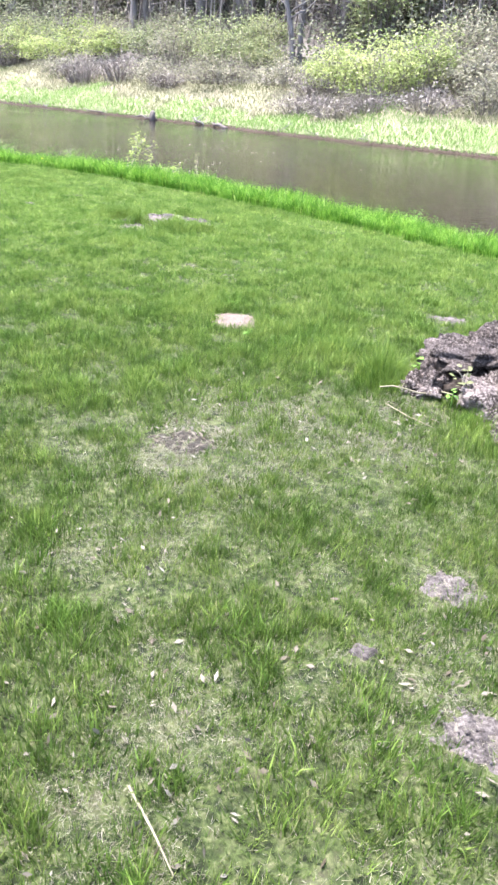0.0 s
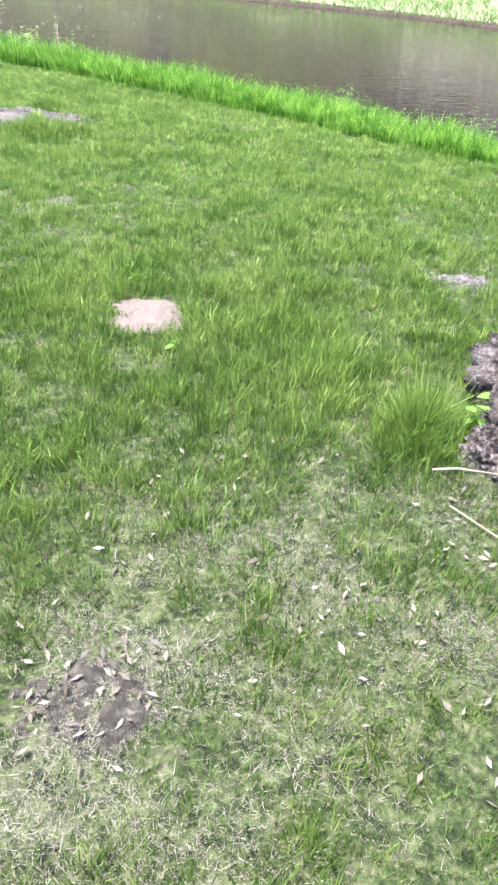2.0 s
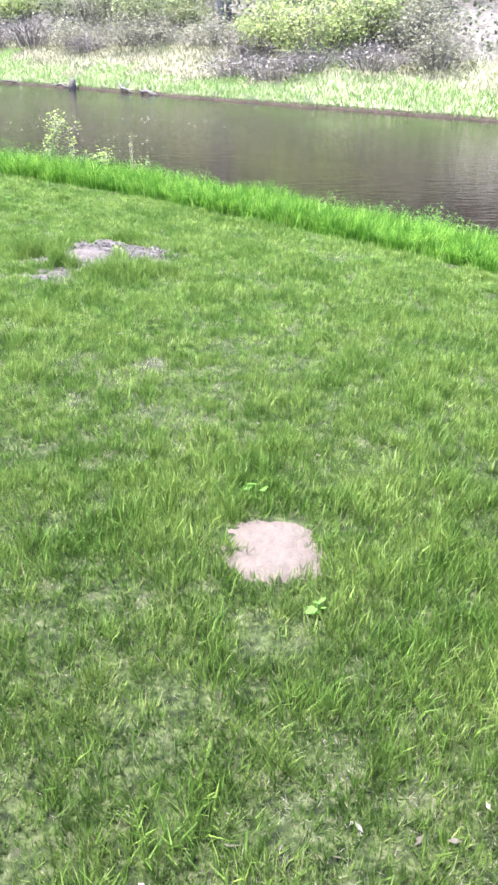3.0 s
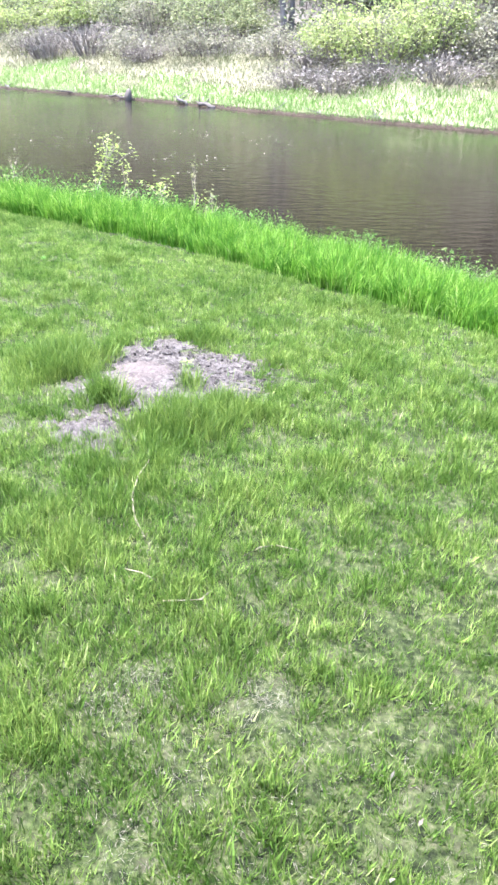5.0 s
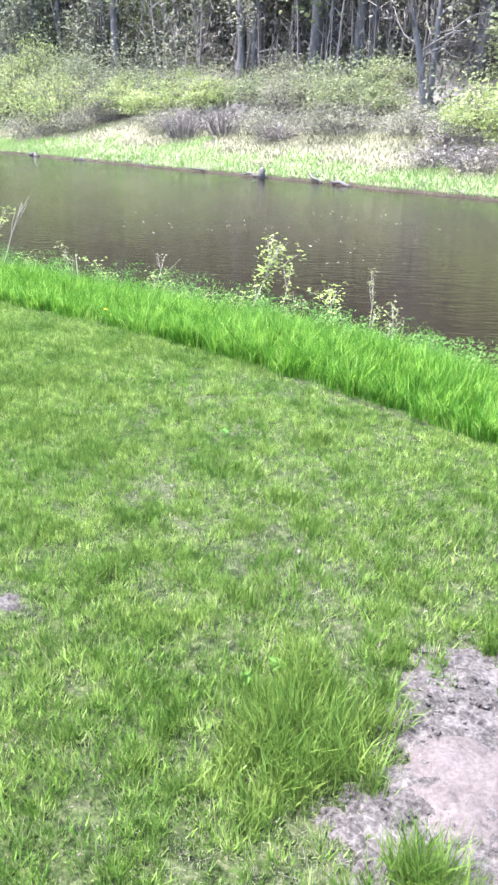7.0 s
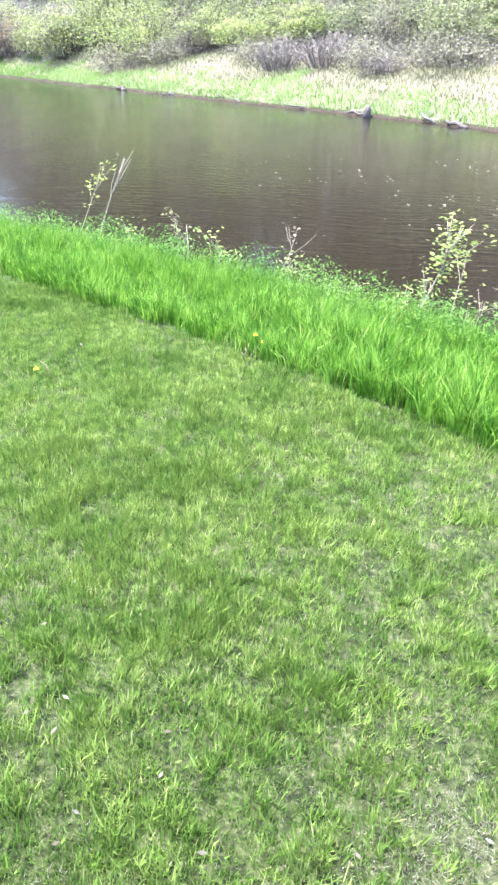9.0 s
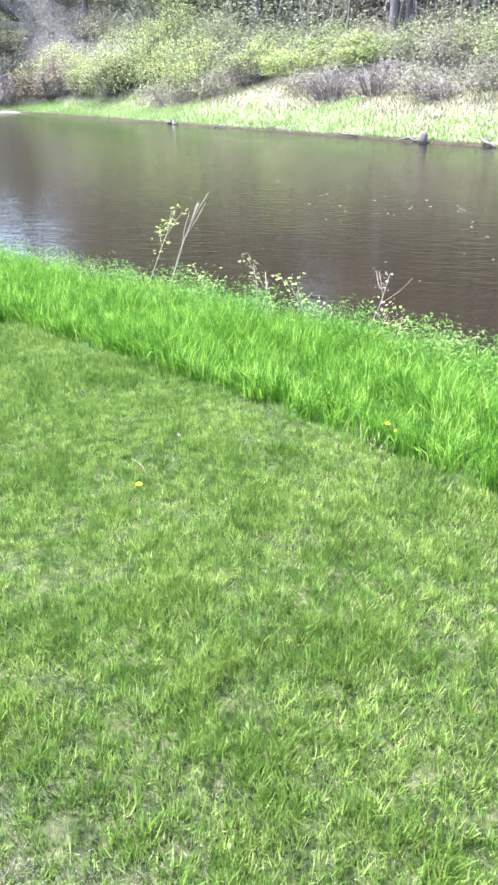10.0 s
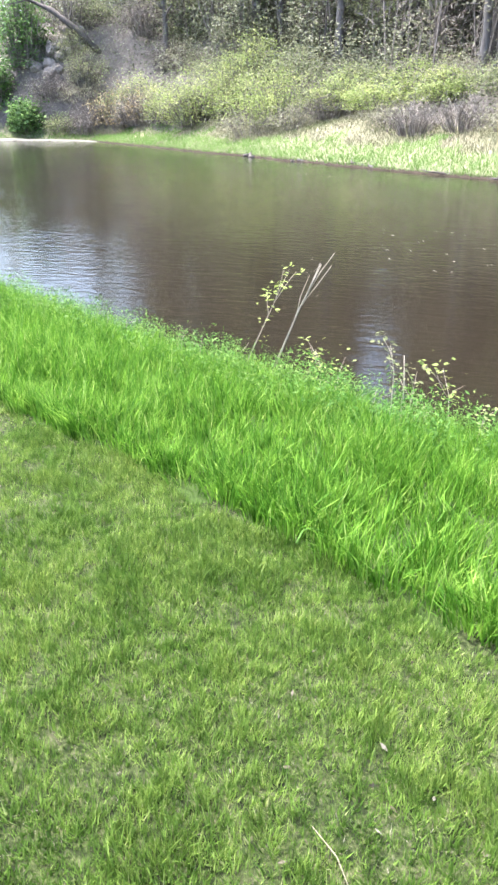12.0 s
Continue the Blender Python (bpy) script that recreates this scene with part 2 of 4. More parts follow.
def far_shift(s):
    """How far the opposite shore comes forward at the bend upstream."""
    k = np.clip((s - 74.5) / 9, 0, 1)
    return -k * k * (3 - 2 * k) * 8 - np.clip(s - 80, 0, 200) * 0.5 + (vnoise(s, 0 * s, 0.4, 8) - 0.5) * 0.5 + (vnoise(s, 0 * s, 1.3, 9) - 0.5) * 0.2


NEAR_Q = [-80, -3, 0, 1, 2, 2.6, 3.1, 4.5, 7]
NEAR_Z = [0.3, 0.0, -0.10, -0.24, -0.5, -0.76, -1.0, -1.9, -2.2]
FAR_D = [22, 28.8, 29.45, 29.62, 30, 33, 36, 39, 45, 60, 85, 120, 400]
FAR_Z = [-2.2, -1.8, -1.1, -0.86, -0.76, -0.1, 0.9, 2.4, 4.6, 9.5, 17, 22, 22]


def ground_z(x, y):
    s, d = to_sd(np.asarray(x, float), np.asarray(y, float))
    q, fd = d - lawn_edge(s), d - far_shift(s)
    z = np.maximum(np.interp(q, NEAR_Q, NEAR_Z), np.where(q > 3.5, np.interp(fd, FAR_D, FAR_Z), -9))
    k = np.clip((s - 48) / 30, 0, 1)
    z = z + np.where(q > 4, k * k * (3 - 2 * k) * 5.0 * np.clip((fd - 32) / 8, 0, 1), 0)
    z = z - np.where(fd > 45, np.clip((s - 70) / 40, 0, 1) * np.clip((fd - 45) / 30, 0, 1) * 0.6 * np.maximum(z - 4, 0), 0)
    far = np.clip((fd - 30) / 4, 0, 1)
    z = z + far * (vnoise(x, y, 0.25, 3) - 0.5) * 0.8
    near = np.clip((1.5 - q) / 2, 0, 1)
    return z + near * ((vnoise(x, y, 0.9, 5) - 0.5) * 0.03 + (vnoise(x, y, 4.0, 6) - 0.5) * 0.012)


def gz(x, y):
    return float(ground_z(x, y))


# ---- mesh helpers ----
def mesh_from(name, verts, faces, mats, slots=None, smooth=False):
    """verts (n,3); faces: list of equal-width index arrays."""
    me = bpy.data.meshes.new(name)
    verts = np.asarray(verts, np.float32)
    me.vertices.add(len(verts))
    me.vertices.foreach_set("co", verts.ravel())
    loops = np.concatenate([np.asarray(f, np.int32).ravel() for f in faces])
    sizes = np.concatenate([np.full(len(f), np.asarray(f).shape[1], np.int32) for f in faces])
    starts = np.concatenate([[0], np.cumsum(sizes)[:-1]]).astype(np.int32)
    me.loops.add(len(loops))
    me.loops.foreach_set("vertex_index", loops)
    me.polygons.add(len(sizes))
    me.polygons.foreach_set("loop_start", starts)
    if slots is not None:
        me.polygons.foreach_set("material_index", np.asarray(slots, np.int32))
    me.polygons.foreach_set("use_smooth", np.full(len(sizes), smooth))
    for m in mats if isinstance(mats, (list, tuple)) else [mats]:
        me.materials.append(m)
    me.update(calc_edges=True)
    return me


def blade_arrays(x, y, z, h, w, lean, rng, droop=1.0, steps=2, way=None):
    """Tapered bent blades standing at x, y, z."""
    n = len(x)
    a, b = rng.rand(n) * 6.283, rng.rand(n) * 6.283 if way is None else way
    lv = []
    for k in range(steps + 1):
        t = k / steps
        out = lean * h * t ** 1.7
        cx, cy, cz = x + np.cos(b) * out, y + np.sin(b) * out, z - 0.01 + h * (t - 0.35 * droop * lean * t * t)
        if k < steps:
            ww = w * (1 - 0.35 * t) * 0.5
            lv += [np.stack([cx + np.cos(a) * ww, cy + np.sin(a) * ww, cz], 1), np.stack([cx - np.cos(a) * ww, cy - np.sin(a) * ww, cz], 1)]
        else:
            lv.append(np.stack([cx, cy, cz], 1))
    k = len(lv)
    verts = np.stack(lv, 1).reshape(-1, 3)
    i = np.arange(n)[:, None] * k
    faces = [i + np.array([[2 * q, 2 * q + 1, 2 * q + 3, 2 * q + 2]]) for q in range(steps - 1)]
    faces.append(i + np.array([[k - 3, k - 2, k - 1]]))
    return verts, faces


def tufts(x, y, per, spread, rng):
    """Draws scattered blades together into tufts, combed one way or leaning outwards."""
    m = max(1, len(x) // per)
    k = rng.randint(m, size=len(x))
    comb = rng.rand(m) * 6.283
    dx, dy = rng.normal(size=len(x)) * spread, rng.normal(size=len(x)) * spread
    return x[k] + dx, y[k] + dy, np.where(rng.rand(len(x)) < 0.6, comb[k], np.arctan2(dy, dx)) + rng.normal(size=len(x)) * 0.5, np.hypot(dx, dy) / spread


def leaf_arrays(c, size, rng, flat=0.5, long=1.5):
    """Small pointed leaves (kites) about the centres c, each turned its own way."""
    n = len(c)
    d1 = rng.normal(size=(n, 3))
    d1[:, 2] *= flat
    d1 /= np.linalg.norm(d1, axis=1)[:, None]
    up = rng.normal(size=(n, 3)) * 0.6 + (0, 0, 1)
    d2 = np.cross(d1, up)
    d2 /= np.linalg.norm(d2, axis=1)[:, None] + 1e-6
    s = (size * (0.6 + 0.8 * rng.rand(n)))[:, None]
    verts = np.stack([c - d1 * s * long * 0.5, c + d2 * s * 0.5, c + d1 * s * long * 0.5, c - d2 * s * 0.5], 1).reshape(-1, 3)
    return verts, [np.arange(n)[:, None] * 4 + np.arange(4)[None]]


def tube_arrays(points, radii, sides=7, wob=0.0, rng=None):
    p, r = np.asarray(points, float), np.asarray(radii, float)
    verts, n = [], len(p)
    for k in range(n):
        t = p[min(k + 1, n - 1)] - p[max(k - 1, 0)]
        t = t / (np.linalg.norm(t) + 1e-9)
        ref = np.array((1.0, 0, 0)) if abs(t[0]) < 0.8 else np.array((0, 1.0, 0))
        u = np.cross(t, ref)
        u /= np.linalg.norm(u)
        v = np.cross(t, u)
        for q in range(sides):
            a = 6.28318 * q / sides
            rr = r[k] * (1 + (wob * (rng.rand() - 0.5) if rng is not None else 0))
            verts.append(p[k] + rr * (math.cos(a) * u + math.sin(a) * v))
    q = []
    for k in range(n - 1):
        for j in range(sides):
            q.append((k * sides + j, k * sides + (j + 1) % sides, (k + 1) * sides + (j + 1) % sides, (k + 1) * sides + j))
    verts += [p[0], p[-1]]
    e = len(verts)
    tri = [(e - 2, (j + 1) % sides, j) for j in range(sides)] + [(e - 1, (n - 1) * sides + j, (n - 1) * sides + (j + 1) % sides) for j in range(sides)]
    return np.array(verts), [np.array(q), np.array(tri)]


def joined(pieces):
    """Several (verts, faces) as one."""
    vs, quads, tris, off = [], [], [], 0
    for v, fs in pieces:
        vs.append(v)
        for f in fs:
            (quads if f.shape[1] == 4 else tris).append(np.asarray(f) + off)
        off += len(v)
    return np.concatenate(vs), [np.concatenate(k) for k in (quads, tris) if k]


def part(name, arrays, mat, parent, label="", smooth=False):
    ob = new(name, mesh_from(name, arrays[0], arrays[1], mat, None, smooth))
    ob.parent = parent
    if label:
        tagged(ob, label)
    return ob


def thing(name, at, label, category, group=""):
    ob = new(name)
    ob.empty_display_size = 0.2
    ob.location = at
    return tagged(ob, label, category, group)


# ---- ground: one sheet to the horizon ----
sd_s = np.unique(np.round(np.concatenate([np.linspace(-400, -40, 10), np.linspace(-40, -4, 25), np.arange(-4, 24, 0.2), np.arange(24, 120, 0.5), np.linspace(120, 500, 12)]), 3))
sd_d = np.unique(np.round(np.concatenate([np.linspace(-300, -20, 8), np.linspace(-20, -1, 20), np.arange(-1, 11, 0.15), np.arange(11, 20, 0.6), np.arange(20, 29.4, 0.5), np.arange(29.4, 31, 0.1), np.arange(31, 50, 0.5), np.linspace(50, 100, 26), np.linspace(110, 400, 8)]), 3))
SS, DD = np.meshgrid(sd_s, sd_d, indexing="ij")
GX, GY = to_xy(SS, DD)
GZ = ground_z(*to_xy(SS, DD))
ns, nd = SS.shape
ii = (np.arange(ns - 1)[:, None] * nd + np.arange(nd - 1)[None]).ravel()
gfaces = np.stack([ii, ii + 1, ii + nd + 1, ii + nd], 1)
dc = ((DD[:-1, :-1] + DD[1:, 1:]) / 2).ravel()
sc = ((SS[:-1, :-1] + SS[1:, 1:]) / 2).ravel()
qc, fc = dc - lawn_edge(sc), dc - far_shift(sc)
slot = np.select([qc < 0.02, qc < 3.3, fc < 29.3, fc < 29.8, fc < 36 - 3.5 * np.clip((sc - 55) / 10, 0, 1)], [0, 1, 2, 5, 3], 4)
ground = new("ground", mesh_from("ground", np.stack([GX, GY, GZ], -1).reshape(-1, 3), [gfaces], [M_SOIL, M_BANKSOIL_SHADE, M_BED, M_MEADOW, M_FOREST, M_CUT], slot, True))
tagged(ground, "soil and leaf litter of lawn, banks and hillside", "ground", kind="structure")

wx = np.array([to_xy(s, d) for s, d in ((-400, 4.0), (500, -120.0), (500, 31.5), (-400, 31.5))])
water = new("water", mesh_from("water", np.c_[wx, np.full(4, WATER_Z)], [np.array([[3, 2, 1, 0]])], M_WATER))
tagged(water, "slow dark brown river water with fine ripples", "river", kind="structure")

# ---- bare patches in the lawn ----
SAND_AT, DIRT_AT = (0.745, 4.56), (0.10, 7.88)


def patch_mesh(name, at, radii, mat, rise, seed, n=64, rough=1.0):
    """A low uneven mound with a ragged outline that dips into the ground. radii: outline by angle, evenly from east, anticlockwise."""
    reach = max(radii) * 1.2
    u, v = np.meshgrid(np.linspace(-reach, reach, n), np.linspace(-reach, reach, n), indexing="ij")
    ang = np.arctan2(v, u) % 6.28318
    out = np.interp(ang, np.arange(len(radii) + 1) / len(radii) * 6.28318, list(radii) + [radii[0]])
    x, y = at[0] + u, at[1] + v
    out = out * (1.045 + rough * (0.3 * vnoise(x, y, 5, seed) + 0.3 * vnoise(x, y, 12, seed + 1) + 0.25 * vnoise(x, y, 30, seed + 2) - 0.425))
    t = np.clip(np.hypot(u, v) / out, 0, 1.3)
    z = ground_z(x, y) + rise * np.clip(1 - t * t, 0, 1) + 0.006 - 0.022 * t ** 4 + ((vnoise(x, y, 22, seed) - 0.5) * 0.012 + (vnoise(x, y, 55, seed + 3) - 0.5) * 0.016) * rough
    i = (np.arange(n - 1)[:, None] * n + np.arange(n - 1)[None]).ravel()
    f = np.stack([i, i + n, i + n + 1, i + 1], 1)
    f = f[t.ravel()[f].min(1) < 1.15]
    used = np.unique(f)
    return new(name, mesh_from(name, np.stack([x, y, z], -1).reshape(-1, 3)[used], [np.searchsorted(used, f)], mat, None, True))


tagged(patch_mesh("sand_patch", SAND_AT, [0.175, 0.175, 0.185, 0.20, 0.19, 0.18, 0.18, 0.19, 0.19, 0.175], M_SAND, 0.005, 1, 90, 0.45), "round patch of pale bare sand in the lawn", "sand patch", kind="stuff")
tagged(patch_mesh("dirt_patch", DIRT_AT, [0.56, 0.6, 0.54, 0.66, 0.54, 0.42, 0.46, 0.54, 0.64, 0.56, 0.48, 0.54], M_DIRT, 0.004, 2, 110), "ragged bare patch of grey gravelly dirt in the lawn", "bare patch", kind="stuff")
tagged(patch_mesh("dirt_mound", (0.02, 7.93), [0.17, 0.18, 0.2, 0.2, 0.16, 0.15, 0.2, 0.24, 0.2, 0.17], M_PINK, 0.016, 3), "low mound of pinkish fine dirt", "dirt mound", kind="stuff")
tagged(patch_mesh("dirt_path", (-0.14, 7.28), [0.2, 0.2, 0.22, 0.26, 0.22, 0.2, 0.2, 0.21], M_DIRT, 0.004, 4), "small bare patch of pale trodden dirt", "bare patch", kind="stuff")
tagged(patch_mesh("dirt_hollow", (2.10, 4.90), [0.2, 0.1, 0.08, 0.1, 0.2, 0.1, 0.08, 0.1], M_DIRT, 0.002, 5), "small dark bare hollow in the lawn", "bare patch", kind="stuff")
for k, (x, y, r) in enumerate([(1.32, 2.05, 0.095), (1.20, 1.50, 0.10), (1.01, 1.77, 0.045), (-1.34, 8.48, 0.06)]):
    tagged(patch_mesh("worn_patch", (x, y), [r * 1.2, r * 0.9, r * 1.1, r * 1.0, r * 1.25, r * 0.8, r * 1.15, r * 0.95], M_DIRT, 0.0, 20 + k, 40), "small worn patch of dry bare soil", "bare patch", "worn patches in the lawn", "stuff")

# ---- lawn ----
rng = np.random.RandomState(4)
BARE = [(0.745, 4.56, 0.15), (0.10, 7.95, 0.36), (0.30, 7.95, 0.28), (0.40, 7.85, 0.2), (0.15, 8.3, 0.16), (-0.2, 7.8, 0.14), (-0.14, 7.28, 0.13), (-0.03, 7.5, 0.12), (2.1, 4.9, 0.13), (1.32, 2.05, 0.08), (1.2, 1.5, 0.09), (1.01, 1.77, 0.05), (2.15, 3.4, 0.38), (1.61, 3.50, 0.08), (1.72, 3.52, 0.08), (-1.34, 8.48, 0.08), (0.44, 5.98, 0.05), (-0.34, 6.36, 0.05), (-2.29, 9.68, 0.04), (-2.15, 9.59, 0.05), (1.20, 2.71, 0.04), (0.53, 2.96, 0.085), (0.40, 2.98, 0.05), (0.62, 3.08, 0.05), (0.39, 2.74, 0.05)]
THIN = [(0.53, 3.0, 0.4), (1.16, 3.07, 0.45), (0.8, 3.3, 0.4), (0.5, 1.44, 0.3), (0.3, 2.12, 0.3), (0.5, 2.6, 0.4), (1.3, 3.3, 0.3), (0.7, 1.2, 0.35), (1.2, 1.6, 0.4), (-0.3, 7.5, 0.35), (-0.4, 9.0, 0.4), (0.2, 5.9, 0.25), (-2.6, 9.9, 0.35), (-1.0, 9.4, 0.3), (0.5, 5.3, 0.3)]
LUSH = [(1.45, 3.72, 0.1, 0.19), (1.78, 3.18, 0.09, 0.07), (1.2, 4.15, 0.3, 0.025), (0.95, 4.1, 0.2, 0.015), (-0.12, 7.6, 0.12, 0.12), (-0.35, 8.0, 0.2, 0.09), (-0.2, 8.12, 0.12, 0.08), (0.2, 7.42, 0.18, 0.09), (0.38, 7.48, 0.16, 0.08), (-0.42, 8.05, 0.2, 0.06), (0.3, 8.42, 0.12, 0.07), (0.22, 7.75, 0.07, 0.07), (0.05, 2.5, 0.3, 0.012), (0.1, 1.7, 0.25, 0.015), (0.5, 5.0, 0.3, 0.02), (1.7, 3.0, 0.2, 0.03), (0.9, 2.3, 0.25, 0.008), (-0.35, 10.06, 0.08, 0.06)]
LEFT_Y, LEFT_X = [0.5, 5, 9, 11.5, 14, 18.5], [0.0, -1.2, -3.0, -4.3, -6.6, -10]
RIGHT_Y, RIGHT_X = [0.5, 2, 3.5, 5, 9.5], [1.3, 1.9, 2.5, 3.2, 5.0]


def lawn_cover(x, y):
    keep = 0.82 + 0.4 * vnoise(x, y, 2.3, 1) * vnoise(x, y, 0.6, 2) * 2
    full = 0.52 + 0.26 * np.clip((y - 8.4) / 0.8, 0, 1)
    keep *= full + (1 - full) * np.clip(vnoise(x, y, 8.0, 7) * 2.6 - 0.45, 0, 1)
    keep *= 0.7 + 0.5 * np.clip(vnoise(x, y, 24.0, 8) * 2.4 - 0.5, 0, 1)
    for bx, by, r in THIN:
        keep = keep * (1 - 0.42 * np.exp(-((x - bx) ** 2 + (y - by) ** 2) / r ** 2))
    bare = np.zeros_like(x)
    for bx, by, r in BARE:
        q = np.sqrt((x - bx) ** 2 + (y - by) ** 2) + (vnoise(x, y, 9, 12) - 0.5) * 0.14 + (vnoise(x, y, 25, 13) - 0.5) * 0.1
        bare = np.maximum(bare, np.clip((r - q) / 0.07 + 0.45, 0, 0.97 if r > 0.1 else 0.8))
    keep = keep * (1 - bare)
    tall = np.zeros_like(x)
    for bx, by, r, h in LUSH:
        g = np.exp(-((x - bx) ** 2 + (y - by) ** 2) / r ** 2)
        keep, tall = np.maximum(keep, g * 1.1 - 0.2), np.maximum(tall, g * h)
    return keep, tall


def lawn_points(n, x0, x1, y0, y1, inside):
    x, y = x0 + (x1 - x0) * rng.rand(n), y0 + (y1 - y0) * rng.rand(n)
    s, d = to_sd(x, y)
    zone = (x > np.interp(y, LEFT_Y, LEFT_X)) & (x < np.interp(y, RIGHT_Y, RIGHT_X))
    ok = (d < lawn_edge(s) + 0.0 + (vnoise(s, d, 3, 14) - 0.5) * 0.1) & (zone == inside)
    return x[ok], y[ok]


WAY_Y, WAY_X = [0, 2.5, 5, 7, 9, 12], [0.75, 0.75, 0.3, -0.5, -1.7, -3.6]
x, y = lawn_points(7400000, -6.8, 5.0, 0.5, 15.0, True)
off = np.abs(x - np.interp(y, WAY_Y, WAY_X))
dense = np.where(off < 0.9, 1.0, np.where(off < 1.6, 0.7, 0.5))
ok = rng.rand(len(x)) < dense
x, y, off = x[ok], y[ok], off[ok]
keep, tall = lawn_cover(x, y)
ok = rng.rand(len(x)) < keep
x, y, tall, off = x[ok], y[ok], tall[ok], off[ok]
half = rng.rand(len(x)) < 0.72
tx, ty, tway, tout = tufts(x[half], y[half], 20, 0.014, rng)
x[half], y[half] = tx, ty
way = rng.rand(len(x)) * 6.283
way[half] = tway
keep, tall = lawn_cover(x, y)
ok = rng.rand(len(x)) < np.clip(keep * 3, 0, 1)
x, y, tall, off, way, half = x[ok], y[ok], tall[ok], off[ok], way[ok], half[ok]
clump = vnoise(x, y, 1.1, 21) * 0.3 + vnoise(x, y, 8.0, 7) * 0.5 + vnoise(x, y, 16.0, 23) * 0.2
h = (0.025 + 0.06 * clump ** 1.8 + 0.85 * tall) * (0.55 + 0.8 * rng.rand(len(x))) * np.where(half, 1.15, 0.85) * (0.8 + 0.2 * np.clip((y - 2.5) / 1.5, 0, 1))
long = (h > 0.07) | ((off < 0.7) & (rng.rand(len(x)) < 0.04))
for q, name, steps, wide in ((long, "lawn_grass", 2, 1.0), (~long, "lawn_grass_short", 1, 1.5)):
    xx, yy = x[q], y[q]
    arr = blade_arrays(xx, yy, ground_z(xx, yy), h[q], (0.0016 + 0.0019 * rng.rand(len(xx))) * wide * (1 + 0.9 * np.clip((off[q] - 1.0) / 0.9, 0, 1)) * (0.8 + 0.2 * np.clip((yy - 3) / 2, 0, 1)), 0.1 + 0.6 * rng.rand(len(xx)), rng, 1.0, steps, way[q])
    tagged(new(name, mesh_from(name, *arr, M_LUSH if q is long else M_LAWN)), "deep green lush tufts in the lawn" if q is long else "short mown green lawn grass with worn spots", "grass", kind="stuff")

x, y = lawn_points(90000, -14, 12, -6, 15, False)
arr = blade_arrays(x, y, ground_z(x, y), 0.05 + 0.05 * rng.rand(len(x)), np.full(len(x), 0.012), 0.3 + 0.8 * rng.rand(len(x)), rng, 1.0, 1)
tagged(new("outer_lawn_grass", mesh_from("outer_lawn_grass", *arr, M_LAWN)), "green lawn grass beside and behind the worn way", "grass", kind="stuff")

# dry clippings lying between the blades
x, y = lawn_points(1100000, -6.8, 5.0, 0.5, 15.0, True)
thin = np.zeros_like(x)
for bx, by, r in THIN:
    thin = np.maximum(thin, np.exp(-((x - bx) ** 2 + (y - by) ** 2) / r ** 2))
for bx, by, r in BARE[1:]:
    q = np.sqrt((x - bx) ** 2 + (y - by) ** 2)
    thin = np.maximum(thin, 0.5 * np.exp(-((q - r) / 0.1) ** 2))
ok = rng.rand(len(x)) < 0.22 + 0.6 * thin + 0.3 * (vnoise(x, y, 6.0, 31) > 0.6)
ok &= np.hypot(x - SAND_AT[0], y - SAND_AT[1]) > 0.15
x, y = x[ok], y[ok]
arr = blade_arrays(x, y, ground_z(x, y) + 0.004 + 0.012 * rng.rand(len(x)), np.full(len(x), 0.009), 0.0006 + 0.0009 * rng.rand(len(x)), 1.0 + 2.6 * rng.rand(len(x)), rng, 0.2, 1)
tagged(new("dry_thatch", mesh_from("dry_thatch", *arr, M_STRAW)), "pale dry grass clippings lying in the lawn", "thatch", kind="stuff")

xs, ys = [], []
for bx, by, r in THIN + [(0.02, 7.52, 0.17), (0.2, 7.62, 0.12), (-0.2, 7.3, 0.2)] + [(q[0], q[1], q[2] * 1.1) for q in BARE[1:] if q[2] < 0.35]:
    m = int(38000 * r * r * 3.1)
    xs.append(bx + rng.normal(size=m) * r * 0.75)
    ys.append(by + rng.normal(size=m) * r * 0.75)
x, y = np.concatenate(xs), np.concatenate(ys)
ok = (np.hypot(x - SAND_AT[0], y - SAND_AT[1]) > 0.17) & (np.hypot(x - 0.08, y - 7.95) > 0.2) & (rng.rand(len(x)) < np.clip(vnoise(x, y, 6, 33) * 1.6 - 0.3, 0, 1)) & (np.hypot(x - 2.15, y - 3.4) > 0.36)
x, y = x[ok], y[ok]
arr = blade_arrays(x, y, ground_z(x, y) + 0.008 + 0.006 * rng.rand(len(x)), np.full(len(x), 0.008), 0.0005 + 0.0008 * rng.rand(len(x)), 0.8 + 2.6 * rng.rand(len(x)), rng, 0.2, 1)
tagged(new("matted_thatch", mesh_from("matted_thatch", *arr, M_STRAW)), "matted dry thatch where the lawn is worn", "thatch", kind="stuff")

# ---- dead leaves in the worn parts of the lawn ----
tagged(patch_mesh("leaf_mould", (0.51, 2.96), [0.16, 0.12, 0.13, 0.15, 0.2, 0.14, 0.12, 0.13], M_MOULD, 0.0, 40, 48), "dark damp leaf mould in a hollow of the lawn", "bare patch", kind="stuff")
xs, ys = [], []
